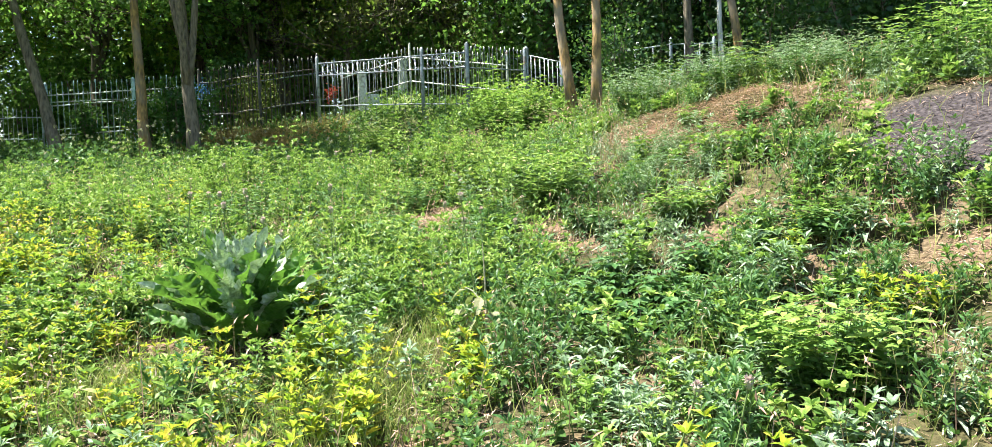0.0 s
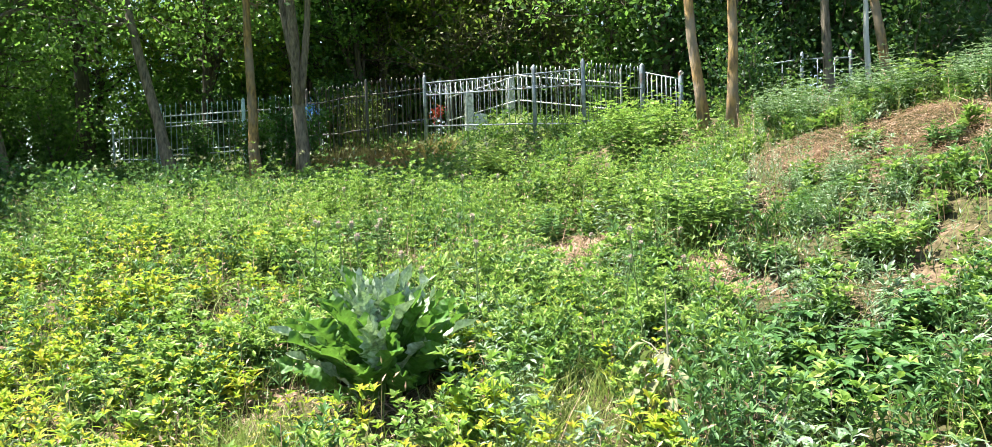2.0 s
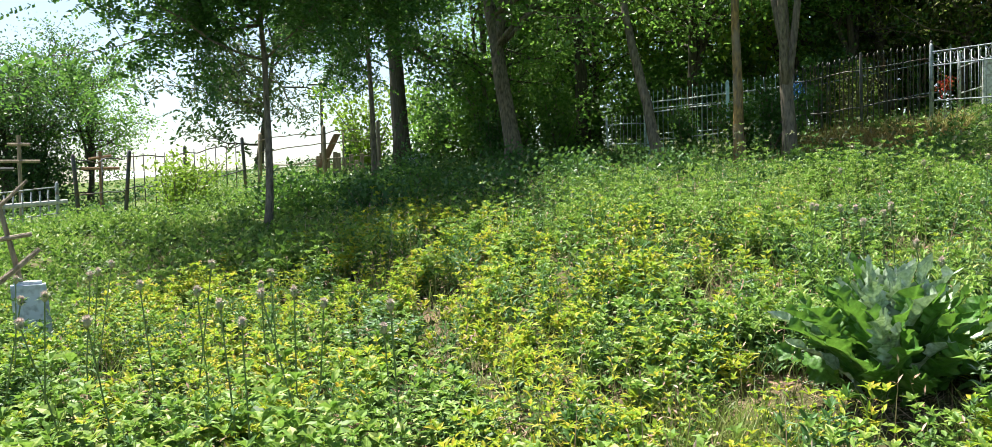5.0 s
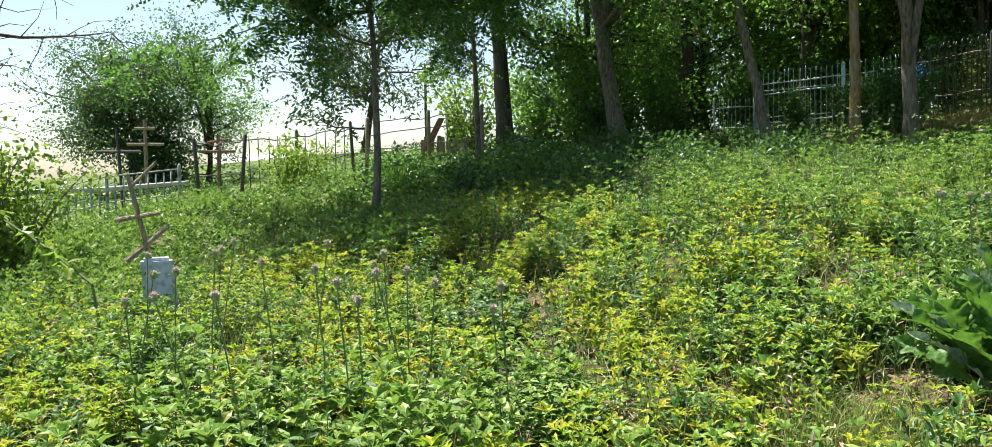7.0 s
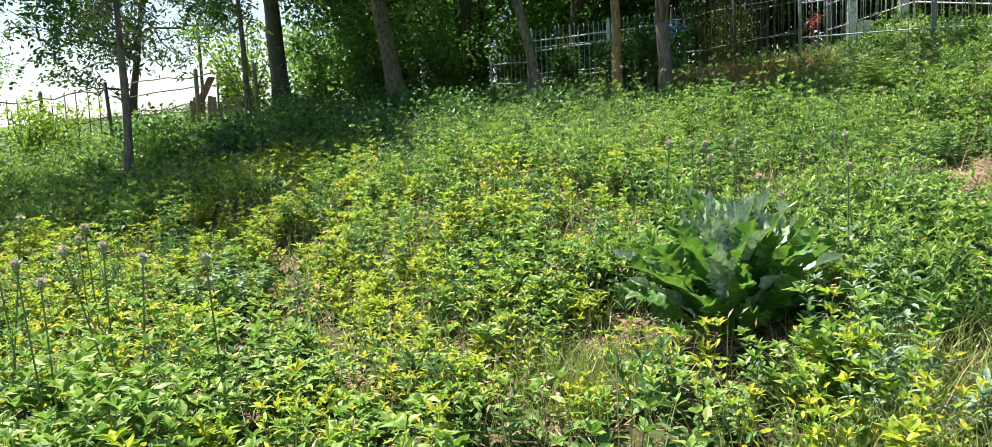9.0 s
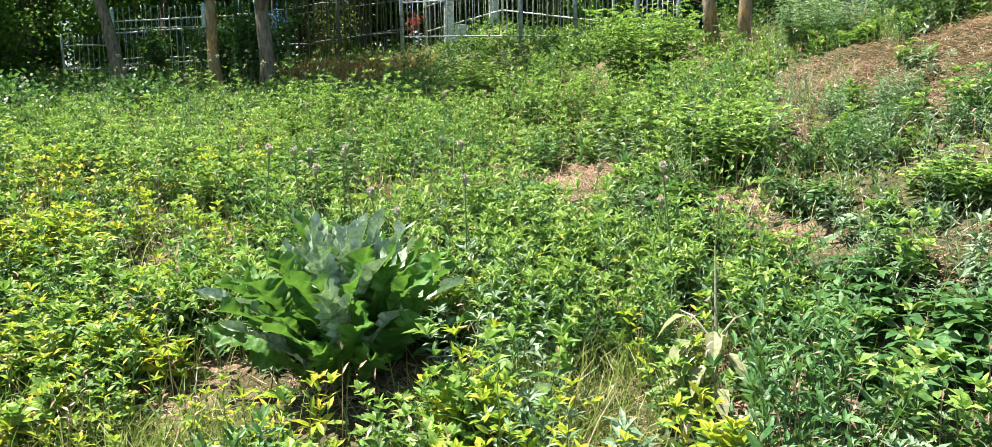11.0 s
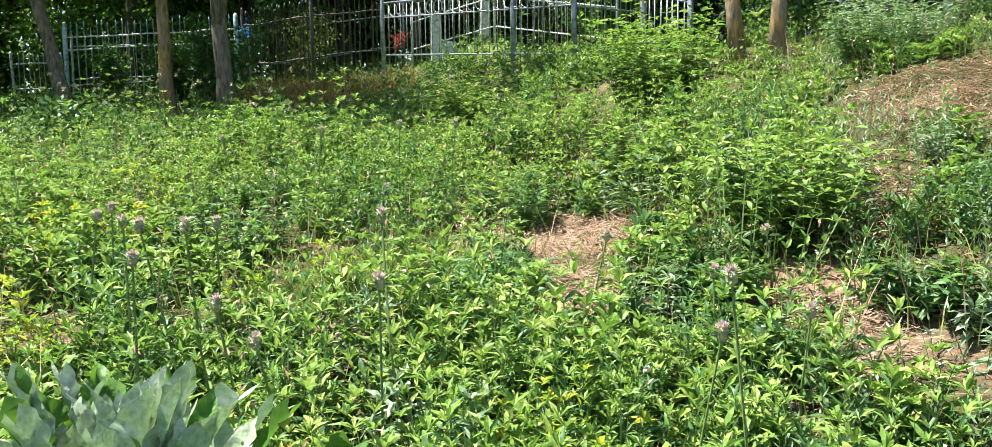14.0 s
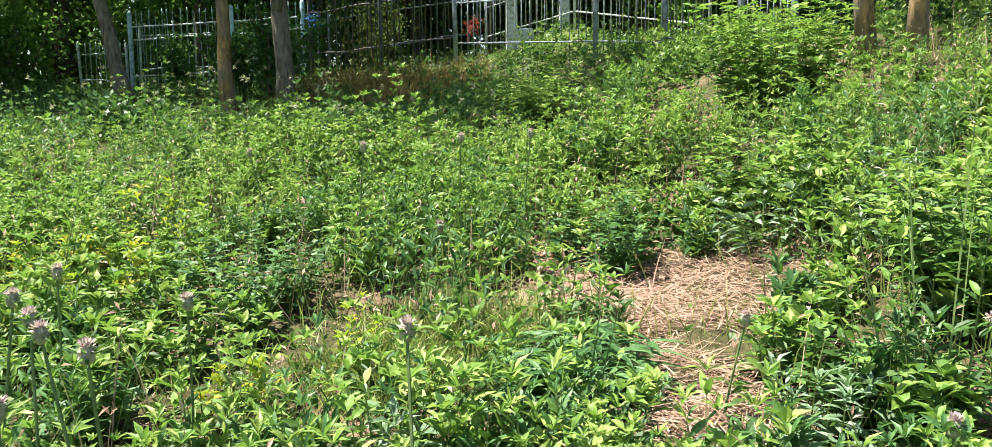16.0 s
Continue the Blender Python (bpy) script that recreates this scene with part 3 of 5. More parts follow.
protos = [tree("woodland_tree", -13.0, 25.0, (0.4, 0.2), 9.0, 0.19, M_DARKBARK, M_TREE, WOOD, 0.26, 30, 2.8, 7500, 0.17, 0.11, 0.3, "quads", 1, "wood"),
          tree("woodland_tree", -4.0, 27.0, (-0.5, 0.1), 8.5, 0.16, M_DARKBARK, M_TREE, WOOD, 0.24, 30, 2.6, 7500, 0.165, 0.11, 0.28, "quads", 2, "wood"),
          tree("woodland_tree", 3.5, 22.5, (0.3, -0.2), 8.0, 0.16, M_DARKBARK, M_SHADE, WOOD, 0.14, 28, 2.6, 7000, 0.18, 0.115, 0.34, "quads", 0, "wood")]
# paler leaf colour gives this tree and its copies the look of sunlight
light = tree("pale_leaf_tree", -9.3, 27.5, (0.2, 0.2), 7.5, 0.14, M_BARK, M_LIGHT, "tree behind the iron fence, sunlight put into its pale green leaves", 0.14, 22, 2.2, 8000, 0.17, 0.12, 0.28, "quads", 1, "wood edge")
olive = tree("olive_tree", -5.6, 25.6, (0.3, 0.1), 7.0, 0.12, M_BARK, M_OLIVE, "thin olive-leaved tree with many bare brown twigs", 0.12, 34, 2.1, 5200, 0.13, 0.07, 0.26, "quads", 2, "wood edge", 0.2, 0.35)
tree("twin_trunk_tree", -17.1, 25.2, (-0.5, 0.2), 9.0, 0.27, M_DARKBARK, M_TREE, "dark tree dividing low into two thick trunks", 0.4, 26, 3.2, 6000, 0.18, 0.12, 0.3, "quads", 1, "", 0.1)
spots = random.Random(11)
for row, (y0, step) in enumerate(((27.5, 4.0), (32.0, 4.4), (38.0, 7.0))):
    x = -22.0 - row * 3.0 + (row % 2) * 1.7
    while x < 20 + row * 5:
        px, py = x + spots.uniform(-0.9, 0.9), y0 + spots.uniform(-1.3, 1.3) - 0.12 * max(0, x) - (0.5 * max(0.0, x - 2) if row == 0 else 0)
        # eastern and some back trees get the dark leaf, shade as colour
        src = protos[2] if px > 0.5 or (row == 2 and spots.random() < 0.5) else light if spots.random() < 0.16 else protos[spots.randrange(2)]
        s = spots.uniform(0.8, 1.2)
        copy_thing(src, pose(px, py, gz(px, py) - 0.1, 0, 0, spots.uniform(0, 360)) @ Matrix.Scale(s, 4))
        x += step * spots.uniform(0.8, 1.25)

for src, px, py, s in ((protos[0], -18.6, 22.4, 0.8), (protos[0], -20.8, 24.6, 0.9), (protos[1], -8.2, 25.6, 0.8), (protos[0], -10.6, 26.4, 0.9),
                       (light, -7.6, 26.6, 0.75), (olive, -3.9, 25.2, 0.95), (olive, -2.4, 25.6, 1.05), (olive, -6.9, 28.0, 1.1), (protos[1], -0.9, 23.4, 0.85), (protos[1], 0.6, 22.0, 0.75),
                       (protos[2], 2.2, 21.4, 0.9), (protos[2], 5.4, 21.0, 0.9), (protos[2], 7.4, 18.4, 0.85), (protos[2], 9.6, 15.8, 0.85), (protos[2], 0.9, 23.6, 0.9)):
    copy_thing(src, pose(px, py, gz(px, py) - 0.1, 0, 0, 80 * px) @ Matrix.Scale(s, 4))

UNDER = "leafy undergrowth shrub in the shade of the wood"
under = [shrub("undergrowth_shrub", -16.5, 22.8, 2.2, 2.4, M_TREE, UNDER, 2600, 0.13, 0.085, 12, "shrub", "undergrowth"),
         shrub("undergrowth_shrub", -7.75, 18.4, 1.8, 0.8, M_ACACIA, UNDER, 2200, 0.11, 0.07, 12, "shrub", "undergrowth"),
         shrub("undergrowth_shrub", -2.0, 24.5, 2.6, 2.4, M_OLIVE, "olive-green shrub behind the fence", 2400, 0.11, 0.065, 12, "shrub", "undergrowth"),
         shrub("undergrowth_shrub", 2.8, 20.4, 2.2, 2.4, M_SHADE, "shrub of the wood with deep shade put into its leaf colour", 2600, 0.12, 0.08, 12, "shrub", "undergrowth")]
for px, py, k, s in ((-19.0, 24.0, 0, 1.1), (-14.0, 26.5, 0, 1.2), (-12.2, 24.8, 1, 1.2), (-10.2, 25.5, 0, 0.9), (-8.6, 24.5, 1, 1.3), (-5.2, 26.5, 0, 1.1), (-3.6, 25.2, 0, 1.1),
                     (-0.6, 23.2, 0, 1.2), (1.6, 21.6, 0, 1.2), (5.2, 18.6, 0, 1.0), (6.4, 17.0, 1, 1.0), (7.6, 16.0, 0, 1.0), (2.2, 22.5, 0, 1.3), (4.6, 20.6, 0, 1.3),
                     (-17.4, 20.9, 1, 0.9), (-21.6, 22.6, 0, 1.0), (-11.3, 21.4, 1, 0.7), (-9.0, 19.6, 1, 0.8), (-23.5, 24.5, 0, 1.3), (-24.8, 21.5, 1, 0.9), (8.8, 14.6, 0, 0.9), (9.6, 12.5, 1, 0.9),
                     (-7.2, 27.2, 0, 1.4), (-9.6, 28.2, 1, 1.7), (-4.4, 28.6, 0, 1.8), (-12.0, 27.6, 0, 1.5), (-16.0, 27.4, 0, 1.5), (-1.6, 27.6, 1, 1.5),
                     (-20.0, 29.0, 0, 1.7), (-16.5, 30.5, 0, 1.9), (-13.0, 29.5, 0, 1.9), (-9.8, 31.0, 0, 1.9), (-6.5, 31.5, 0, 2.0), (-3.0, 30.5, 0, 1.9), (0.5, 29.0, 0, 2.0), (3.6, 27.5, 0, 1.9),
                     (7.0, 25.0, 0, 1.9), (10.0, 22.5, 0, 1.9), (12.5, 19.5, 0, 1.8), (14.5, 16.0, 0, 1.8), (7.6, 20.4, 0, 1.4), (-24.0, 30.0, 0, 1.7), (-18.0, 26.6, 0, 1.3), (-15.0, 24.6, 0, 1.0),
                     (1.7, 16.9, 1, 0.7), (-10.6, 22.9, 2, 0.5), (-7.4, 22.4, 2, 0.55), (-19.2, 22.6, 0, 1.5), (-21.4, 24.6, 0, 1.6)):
    # eastern shrubs use the copy whose leaf colour is darkened as shade
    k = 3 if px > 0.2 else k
    copy_thing(under[k], pose(px, py, gz(px, py) - 0.05, 0, 0, 57.0 * px) @ Matrix.Scale(s, 4))

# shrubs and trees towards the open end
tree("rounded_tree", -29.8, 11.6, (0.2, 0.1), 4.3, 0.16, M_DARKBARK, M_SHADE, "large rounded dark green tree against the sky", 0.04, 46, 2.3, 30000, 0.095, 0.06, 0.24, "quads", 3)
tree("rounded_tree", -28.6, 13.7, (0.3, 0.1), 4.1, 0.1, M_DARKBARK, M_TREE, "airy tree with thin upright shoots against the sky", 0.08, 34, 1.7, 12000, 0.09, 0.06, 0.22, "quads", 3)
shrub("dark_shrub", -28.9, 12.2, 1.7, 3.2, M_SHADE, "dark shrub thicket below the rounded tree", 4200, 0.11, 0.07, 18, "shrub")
shrub("green_shrub", -14.4, 4.0, 2.0, 1.9, M_LIGHT, "light green shrub at the field's edge", 5200, 0.085, 0.055, 14, "shrub")
shrub("green_shrub", -19.4, 11.6, 1.5, 1.5, M_LIGHT, "light green shrub overgrowing the iron fence", 1900, 0.1, 0.06, 9, "shrub")
shrub("green_shrub", -23.2, 20.8, 3.2, 1.8, M_LIGHT, "yellow-green young tree in the sun", 2600, 0.15, 0.1, 10, "shrub")
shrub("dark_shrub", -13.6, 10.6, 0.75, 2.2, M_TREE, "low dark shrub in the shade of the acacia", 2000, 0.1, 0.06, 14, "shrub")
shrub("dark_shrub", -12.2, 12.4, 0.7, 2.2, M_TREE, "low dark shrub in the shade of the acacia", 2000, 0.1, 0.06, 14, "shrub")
# shrubs before the trees; their cool dark leaf carries the acacia shade
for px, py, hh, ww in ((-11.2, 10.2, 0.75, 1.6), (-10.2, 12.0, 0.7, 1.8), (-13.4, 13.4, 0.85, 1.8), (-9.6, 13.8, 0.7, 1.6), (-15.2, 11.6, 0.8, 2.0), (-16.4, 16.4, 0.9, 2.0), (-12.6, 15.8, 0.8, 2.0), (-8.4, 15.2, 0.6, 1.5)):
    shrub("dark_shrub", px, py, hh, ww, M_COOL, "low leafy shrub before the trees, shade put into its dark colour", 1700, 0.1, 0.055, 14, "shrub", "shade shrubs")
tree("bare_tree", -16.7, 4.25, (0.3, 0.0), 7.0, 0.11, M_DARKBARK, M_ACACIA, "half-bare tree with thin dark twigs", 0.35, 16, 2.6, 200, 0.08, 0.045, 0.2, "quads", 0, "", 0.2, 0.92)
tree("scots_pine", -37.0, 26.0, (1.2, 0.4), 6.8, 0.2, M_DARKBARK, M_NEEDLE, "far pine with a sparse, ragged crown", 0.2, 24, 4.4, 8000, 0.3, 0.1, 0.3)


def arching_shoot():
    """A long leafy shoot bending over the weeds."""
    pts = np.array(((-8.5, 3.35, 0.3), (-8.62, 3.3, 0.8), (-9.0, 3.05, 1.12), (-9.5, 2.8, 1.4), (-9.75, 2.55, 1.45)))
    ob = empty("arching_shoot", -8.5, 3.35, gz(-8.5, 3.35), 0, "long arching shoot with fresh green leaves", "shrub")
    pts = pts - np.array((-8.5, 3.35, gz(-8.5, 3.35)))
    pts[0, 2] = 0
    h = Heap()
    h.tube(pts, (0.014, 0.013, 0.011, 0.008, 0.004), 6)
    part_np("stem", *h.out()[:2], M_STEM, ob)
    h = Heap()
    n = 46
    f = rng.uniform(0.35, 1.0, n) * 4
    i = np.minimum(f.astype(int), 3)
    p = pts[i] + (pts[i + 1] - pts[i]) * (f - i)[:, None]
    h.leaves(p, rng.normal(0, 1, (n, 3)) + np.array((0, 0, 0.2)), rng.uniform(0.1, 0.2, n), 0.09, 0.2, 0.25)
    part_np("leaves", *h.out()[:2], M_LIGHT, ob)


arching_shoot()


# ---- fences ----
def bar(heap, a, b, r, sides=6):
    heap.tube([a, b], [r, r], sides)


def foot(c):
    """Where a post stands: on the ground, or at the height given with it."""
    return c[2] if len(c) > 2 else gz(c[0], c[1])


def iron_fence(name, corners, height, paint, label, spacing=0.14, post=0.035, rails=(0.3, 0.8, 1.0), spear=True, picket_r=0.008, picket_top=1.08, rings=False,
               lean=0.0, wobble=0.0, skip=0.0, group="", rail_paint=None):
    """Posts, rails and pickets along a line of corners, following the ground."""
    ob = empty(name, corners[0][0], corners[0][1], foot(corners[0]), 0, label, "fence", group)
    org = np.array((corners[0][0], corners[0][1], foot(corners[0])))
    rnd = random.Random(int(abs(corners[0][0]) * 100))

    def put(kind, heap, paint_=None):
        v, t, _ = heap.out()
        part_np(kind, v, t, paint_ or paint, ob, "", None, False)

    for c in corners:
        h = Heap()
        p = np.array((c[0], c[1], foot(c))) - org
        tip = p + np.array((lean * rnd.uniform(-1, 1), lean * rnd.uniform(-1, 1), height * 1.06))
        h.tube([p - np.array((0, 0, 0.15)), tip, tip + np.array((0, 0, 0.05))], [post, post, post * 0.3], 8)
        put("post", h)
    for ca, cb in zip(corners, corners[1:]):
        (ax, ay), (bx, by) = ca[:2], cb[:2]
        a, b = np.array((ax, ay, foot(ca))) - org, np.array((bx, by, foot(cb))) - org
        n = max(2, int(np.hypot(ax - bx, ay - by) / spacing))
        for k in rails:
            h = Heap()
            f = np.linspace(0, 1, 6)[:, None]
            q = a + (b - a) * f + np.array((0, 0, height * k)) + np.array([(0, 0, rnd.uniform(-wobble, wobble)) for _ in range(6)])
            h.tube(q, [0.016] * 6, 6)
            put("rail", h, rail_paint)
        for i in range(1, n):
            if rnd.random() < skip:
                continue
            h = Heap()
            p = a + (b - a) * i / n
            tilt = np.array((rnd.uniform(-1, 1), rnd.uniform(-1, 1), 0)) * (0.012 + wobble * 0.6)
            z1 = height * picket_top * (1 + rnd.uniform(-0.02, 0.02))
            pts = [p + np.array((0, 0, 0.08)), p + tilt + np.array((0, 0, z1))]
            if spear:
                h.tube([*pts, pts[1] + np.array((0, 0, 0.02)), pts[1] + np.array((0, 0, 0.1))], [picket_r, picket_r, picket_r * 2.4, 0.001], 5)
            else:
                h.tube(pts, [picket_r, picket_r], 5)
            put("picket", h)
        if rings:
            m = max(2, int(np.hypot(ax - bx, ay - by) / 0.24))
            for i in range(m):
                h = Heap()
                c = a + (b - a) * (i + 0.5) / m + np.array((0, 0, height * (rails[-1] + rails[-2]) / 2))
                d = unit(b - a)
                r = height * (rails[-1] - rails[-2]) * 0.42
                an = np.linspace(0, 2 * np.pi, 13)
                h.tube([c + d * r * np.cos(q) + np.array((0, 0, r * np.sin(q))) for q in an], [0.007] * 13, 4)
                put("ring", h)
    return ob


iron_fence("iron_fence", ((-5.45, 21.7, 3.0), (-2.45, 19.2, 2.74), (-1.33, 17.8, 2.58)), 1.6, M_SILVERPAINT, "silver-grey iron grave fence with rails and rings", 0.2, 0.045, (0.3, 0.78, 0.97), False, 0.008, 0.95, True)
iron_fence("iron_fence", ((-1.33, 17.8, 2.65), (-0.15, 19.6, 2.75)), 1.55, M_SILVERPAINT, "grey iron fence with spear-tipped pickets", 0.15, 0.045, (0.3, 0.75), True, 0.009, 1.0)
iron_fence("iron_fence", ((-5.3, 23.8), (-3.2, 22.6), (-0.6, 21.2)), 1.25, M_WHITEPAINT, "whitish iron fence round a grave behind another", 0.14, 0.03, (0.3, 0.8), True, 0.01, 0.95)
iron_fence("iron_fence", ((-8.6, 21.9), (-6.7, 20.9), (-5.5, 21.9)), 1.65, M_DARKIRON, "dark iron fence with spear-tipped pickets", 0.13, 0.035, (0.35, 0.85), True, 0.013, 1.0, False, 0.02, 0.03)
iron_fence("iron_fence", ((-8.9, 23.6), (-5.6, 24.2)), 1.5, M_SILVERPAINT, "grey iron fence among the trees", 0.17, 0.03, (0.35, 0.85), True, 0.01, 1.0, False, 0.02, 0.03)
iron_fence("iron_fence", ((-13.9, 21.7), (-12.45, 21.25)), 1.0, M_PALEPAINT, "low pale green iron fence in the undergrowth", 0.16, 0.03, (0.3, 0.85), True, 0.01, 1.0, False, 0.03, 0.03)
iron_fence("iron_fence", ((-12.3, 21.2), (-10.3, 21.8), (-8.9, 22.2)), 1.6, M_BLUEPAINT, "pale blue iron fence with white rails", 0.13, 0.05, (0.25, 0.72, 0.88), True, 0.009, 1.02, False, 0.02, 0.02, 0.0, "", M_WHITEPAINT)
iron_fence("iron_fence", ((-13.6, 23.4), (-9.6, 24.6)), 1.35, M_PALEPAINT, "pale green iron fence behind another", 0.16, 0.03, (0.3, 0.85), True, 0.01, 1.0, False, 0.03, 0.03)
iron_fence("iron_fence", ((1.9, 19.0), (3.0, 18.8), (3.9, 18.6)), 0.98, M_SILVERPAINT, "grey iron fence on top of the bank", 0.3, 0.04, (0.35, 0.95), False, 0.012, 0.95, False, 0.02)
iron_fence("iron_fence", ((-0.12, 20.5), (0.7, 20.0)), 1.35, M_SILVERPAINT, "grey iron gate panel beside a shrub", 0.12, 0.06, (0.3, 0.95), False, 0.012, 0.95)
iron_fence("leaning_fence", ((-19.6, 9.3), (-20.0, 10.5), (-20.6, 12.4), (-20.9, 14.4)), 1.45, M_DARKIRON, "sagging dark iron fence with leaning posts", 0.3, 0.045, (0.45, 0.95), False, 0.014, 1.0, False, 0.25, 0.06, 0.15)
iron_fence("pole_fence", ((-21.6, 15.3), (-21.0, 17.2), (-19.9, 18.4)), 1.55, M_TIMBER, "rickety fence of weathered wooden poles", 0.5, 0.06, (0.45, 0.75, 0.95), False, 0.03, 0.9, False, 0.12, 0.05, 0.4)
grave_pickets = iron_fence("picket_fence", ((-21.6, 6.2), (-21.2, 7.8), (-20.7, 9.3)), 0.95, M_GREYPAINT, "greyish picket fence with a thick pale top beam", 0.16, 0.04, (0.35, 0.98), False, 0.02, 0.92, False, 0.02)


h = Heap()
h.tube([(-0.1, -0.25, 1.0), (0.35, 1.5, 1.03), (0.95, 3.3, 1.16)], [0.06, 0.065, 0.05], 9, 0, 0.06)
part_np("top_beam", *h.out()[:2], M_WHITEBARK, grave_pickets, "thick grey weathered beam")


# ---- graves ----
def cross(name, x, y, height, material, label, arm=0.7, second=0.35, slant=0.0, r=0.035, lean=(0, 0), face=0.0):
    ob = empty(name, x, y, gz(x, y) - 0.1, face, label, "cross")
    top = np.array((lean[0], lean[1], height))
    h = Heap()
    h.tube([np.zeros(3), top * 0.5, top], [r * 1.1, r, r], 6, 0, 0.06)
    part_np("upright", *h.out()[:2], material, ob)
    for k, (z, w) in enumerate(((0.72, arm), (0.9, second))):
        if w:
            h = Heap()
            c = top * z
            h.tube([c + np.array((-w / 2, -r, -slant * k)), c + np.array((w / 2, -r, slant * k))], [r * 0.9, r * 0.9], 6, 0, 0.05)
            part_np("arm", *h.out()[:2], material, ob)
    return ob


def stone_cross():
    """The leaning pole cross on its pale stone block."""
    x, y = -9.15, 4.05
    z = gz(x, y)
    ob = empty("grave_cross", x, y, z, 68, "crooked cross of rough wooden poles set in stone", "cross")
    for kind, a, b, r, m in (("upright", (0.02, 0, 0.4), (-0.2, 0.0, 1.5), 0.024, M_TIMBER), ("arm", (-0.33, -0.04, 1.06), (0.08, -0.04, 1.12), 0.022, M_TIMBER),
                             ("lower_arm", (-0.24, -0.04, 0.66), (0.14, -0.04, 0.98), 0.026, M_TIMBER), ("tip_branch", (-0.18, 0.0, 1.38), (0.06, 0.0, 1.62), 0.018, M_TIMBER)):
        h = Heap()
        a, b = np.array(a), np.array(b)
        h.tube([a, a * 0.6 + b * 0.4 + np.array((0.008, 0, 0)), b], [r * 1.1, r, r * 0.9], 7, 0, 0.1)
        part_np(kind, *h.out()[:2], m, ob)
    s = empty("stone_block", x, y, z, 68, "pale bluish stone block holding a wooden cross", "gravestone")
    bm = bmesh.new()
    bmesh.ops.create_cube(bm, size=1.0)
    for v in bm.verts:
        k = 1.0 - 0.12 * (v.co.z > 0)
        v.co = Vector((v.co.x * 0.33 * k + 0.09 - 0.06 * (v.co.z + 0.5), v.co.y * 0.22 * k, (v.co.z + 0.5) * 0.8 - 0.12))
    bmesh.ops.bevel(bm, geom=bm.edges[:], offset=0.03, segments=2, affect="EDGES")
    part("block", bm, M_STONE, s)


stone_cross()
cross("grave_cross", -22.4, 8.6, 2.1, M_BLACKPAINT, "black painted iron grave cross", 1.0, 0.0, 0.0, 0.045, (-0.1, 0), 70)
cross("grave_cross", -23.2, 9.5, 2.3, M_TIMBER, "weathered wooden grave cross", 0.9, 0.5, 0.0, 0.05, (0.0, 0.1), 68)
cross("grave_cross", -25.1, 12.4, 1.75, M_REDTIMBER, "brown wooden grave cross", 1.0, 0.6, 0.05, 0.05, (0.0, 0.0), 64)


def slab(name, x, y, w, d, h, material, label, rz=0.0, tilt=0.0, category="gravestone"):
    ob = empty(name, x, y, gz(x, y) - 0.06, rz, label, category)
    bm = bmesh.new()
    bmesh.ops.create_cube(bm, size=1.0)
    for v in bm.verts:
        v.co = Vector((v.co.x * w * (1.0 if v.co.z < 0 else 0.9) + tilt * (v.co.z + 0.5), v.co.y * d, (v.co.z + 0.5) * h))
    bmesh.ops.bevel(bm, geom=bm.edges[:], offset=min(0.02, d * 0.3), segments=2, affect="EDGES")
    part("slab", bm, material, ob)
    return ob


slab("gravestone", -4.55, 22.9, 0.24, 0.16, 1.1, M_WHITEPAINT, "narrow white gravestone behind an iron fence", 20)
slab("gravestone", -3.5, 23.3, 0.22, 0.16, 1.0, M_WHITEPAINT, "slim white grave post behind an iron fence", 20)
slab("gravestone", -4.2, 22.6, 0.34, 0.12, 0.42, M_STONE, "low grey gravestone beside a white one", 20)
slab("gravestone", -10.4, 22.9, 0.3, 0.12, 1.3, M_WHITEPAINT, "whitish grave post among green fences", 10)
slab("grave_sign", -19.0, 19.1, 0.62, 0.08, 0.62, M_STONE, "grey weathered board on the ground", 50, 0.0, "sign")
slab("leaning_plank", -22.4, 17.9, 0.24, 0.07, 1.5, M_REDTIMBER, "thick brown plank leaning over a grave", 55, 0.75, "plank")


def board_surround(x, y, rz):
    """Upright boards of uneven height round a grave."""
    ob = empty("grave_surround", x, y, gz(x, y) - 0.05, rz, "weathered grey upright boards round a grave", "grave")
    rnd = random.Random(5)
    for k in range(9):
        bm = bmesh.new()
        bmesh.ops.create_cube(bm, size=1.0)
        w, hh, lean = 0.13, rnd.uniform(0.5, 0.85), rnd.uniform(-0.06, 0.06)
        for v in bm.verts:
            v.co = Vector((v.co.x * w + (k - 4) * 0.17 + lean * (v.co.z + 0.5), v.co.y * 0.03 + rnd.uniform(-0.004, 0.004), (v.co.z + 0.5) * hh))
        bmesh.ops.bevel(bm, geom=bm.edges[:], offset=0.006, segments=1, affect="EDGES")
        part("board", bm, M_TIMBER, ob)
    h = Heap()
    h.tube([(-0.85, 0.03, 0.42), (0.0, 0.035, 0.45), (0.85, 0.03, 0.4)], [0.025] * 3, 6)
    part_np("rail", *h.out()[:2], M_TIMBER, ob)


board_surround(-22.0, 18.6, 52)


def flowers(x, y, z, material, label):
    ob = empty("grave_flowers", x, y, z, 0, label, "flowers")
    h = Heap()
    n = 120
    h.leaves(rng.normal(0, 0.1, (n, 3)), rng.normal(0, 1, (n, 3)), 0.07, 0.05)
    tagged(part_np("petals", *h.out()[:2], material, ob), kind="stuff")
    h = Heap()
    h.tube([(0, 0, gz(x, y) - z), (0, 0, 0)], [0.012, 0.01], 5)
    part_np("stalk", *h.out()[:2], M_STEM, ob)


flowers(-5.5, 23.3, gz(-5.5, 23.3) + 0.72, M_REDCLOTH, "bunch of red artificial grave flowers")
flowers(-8.5, 21.85, 4.02, M_BLUECLOTH, "bunch of blue artificial grave flowers")


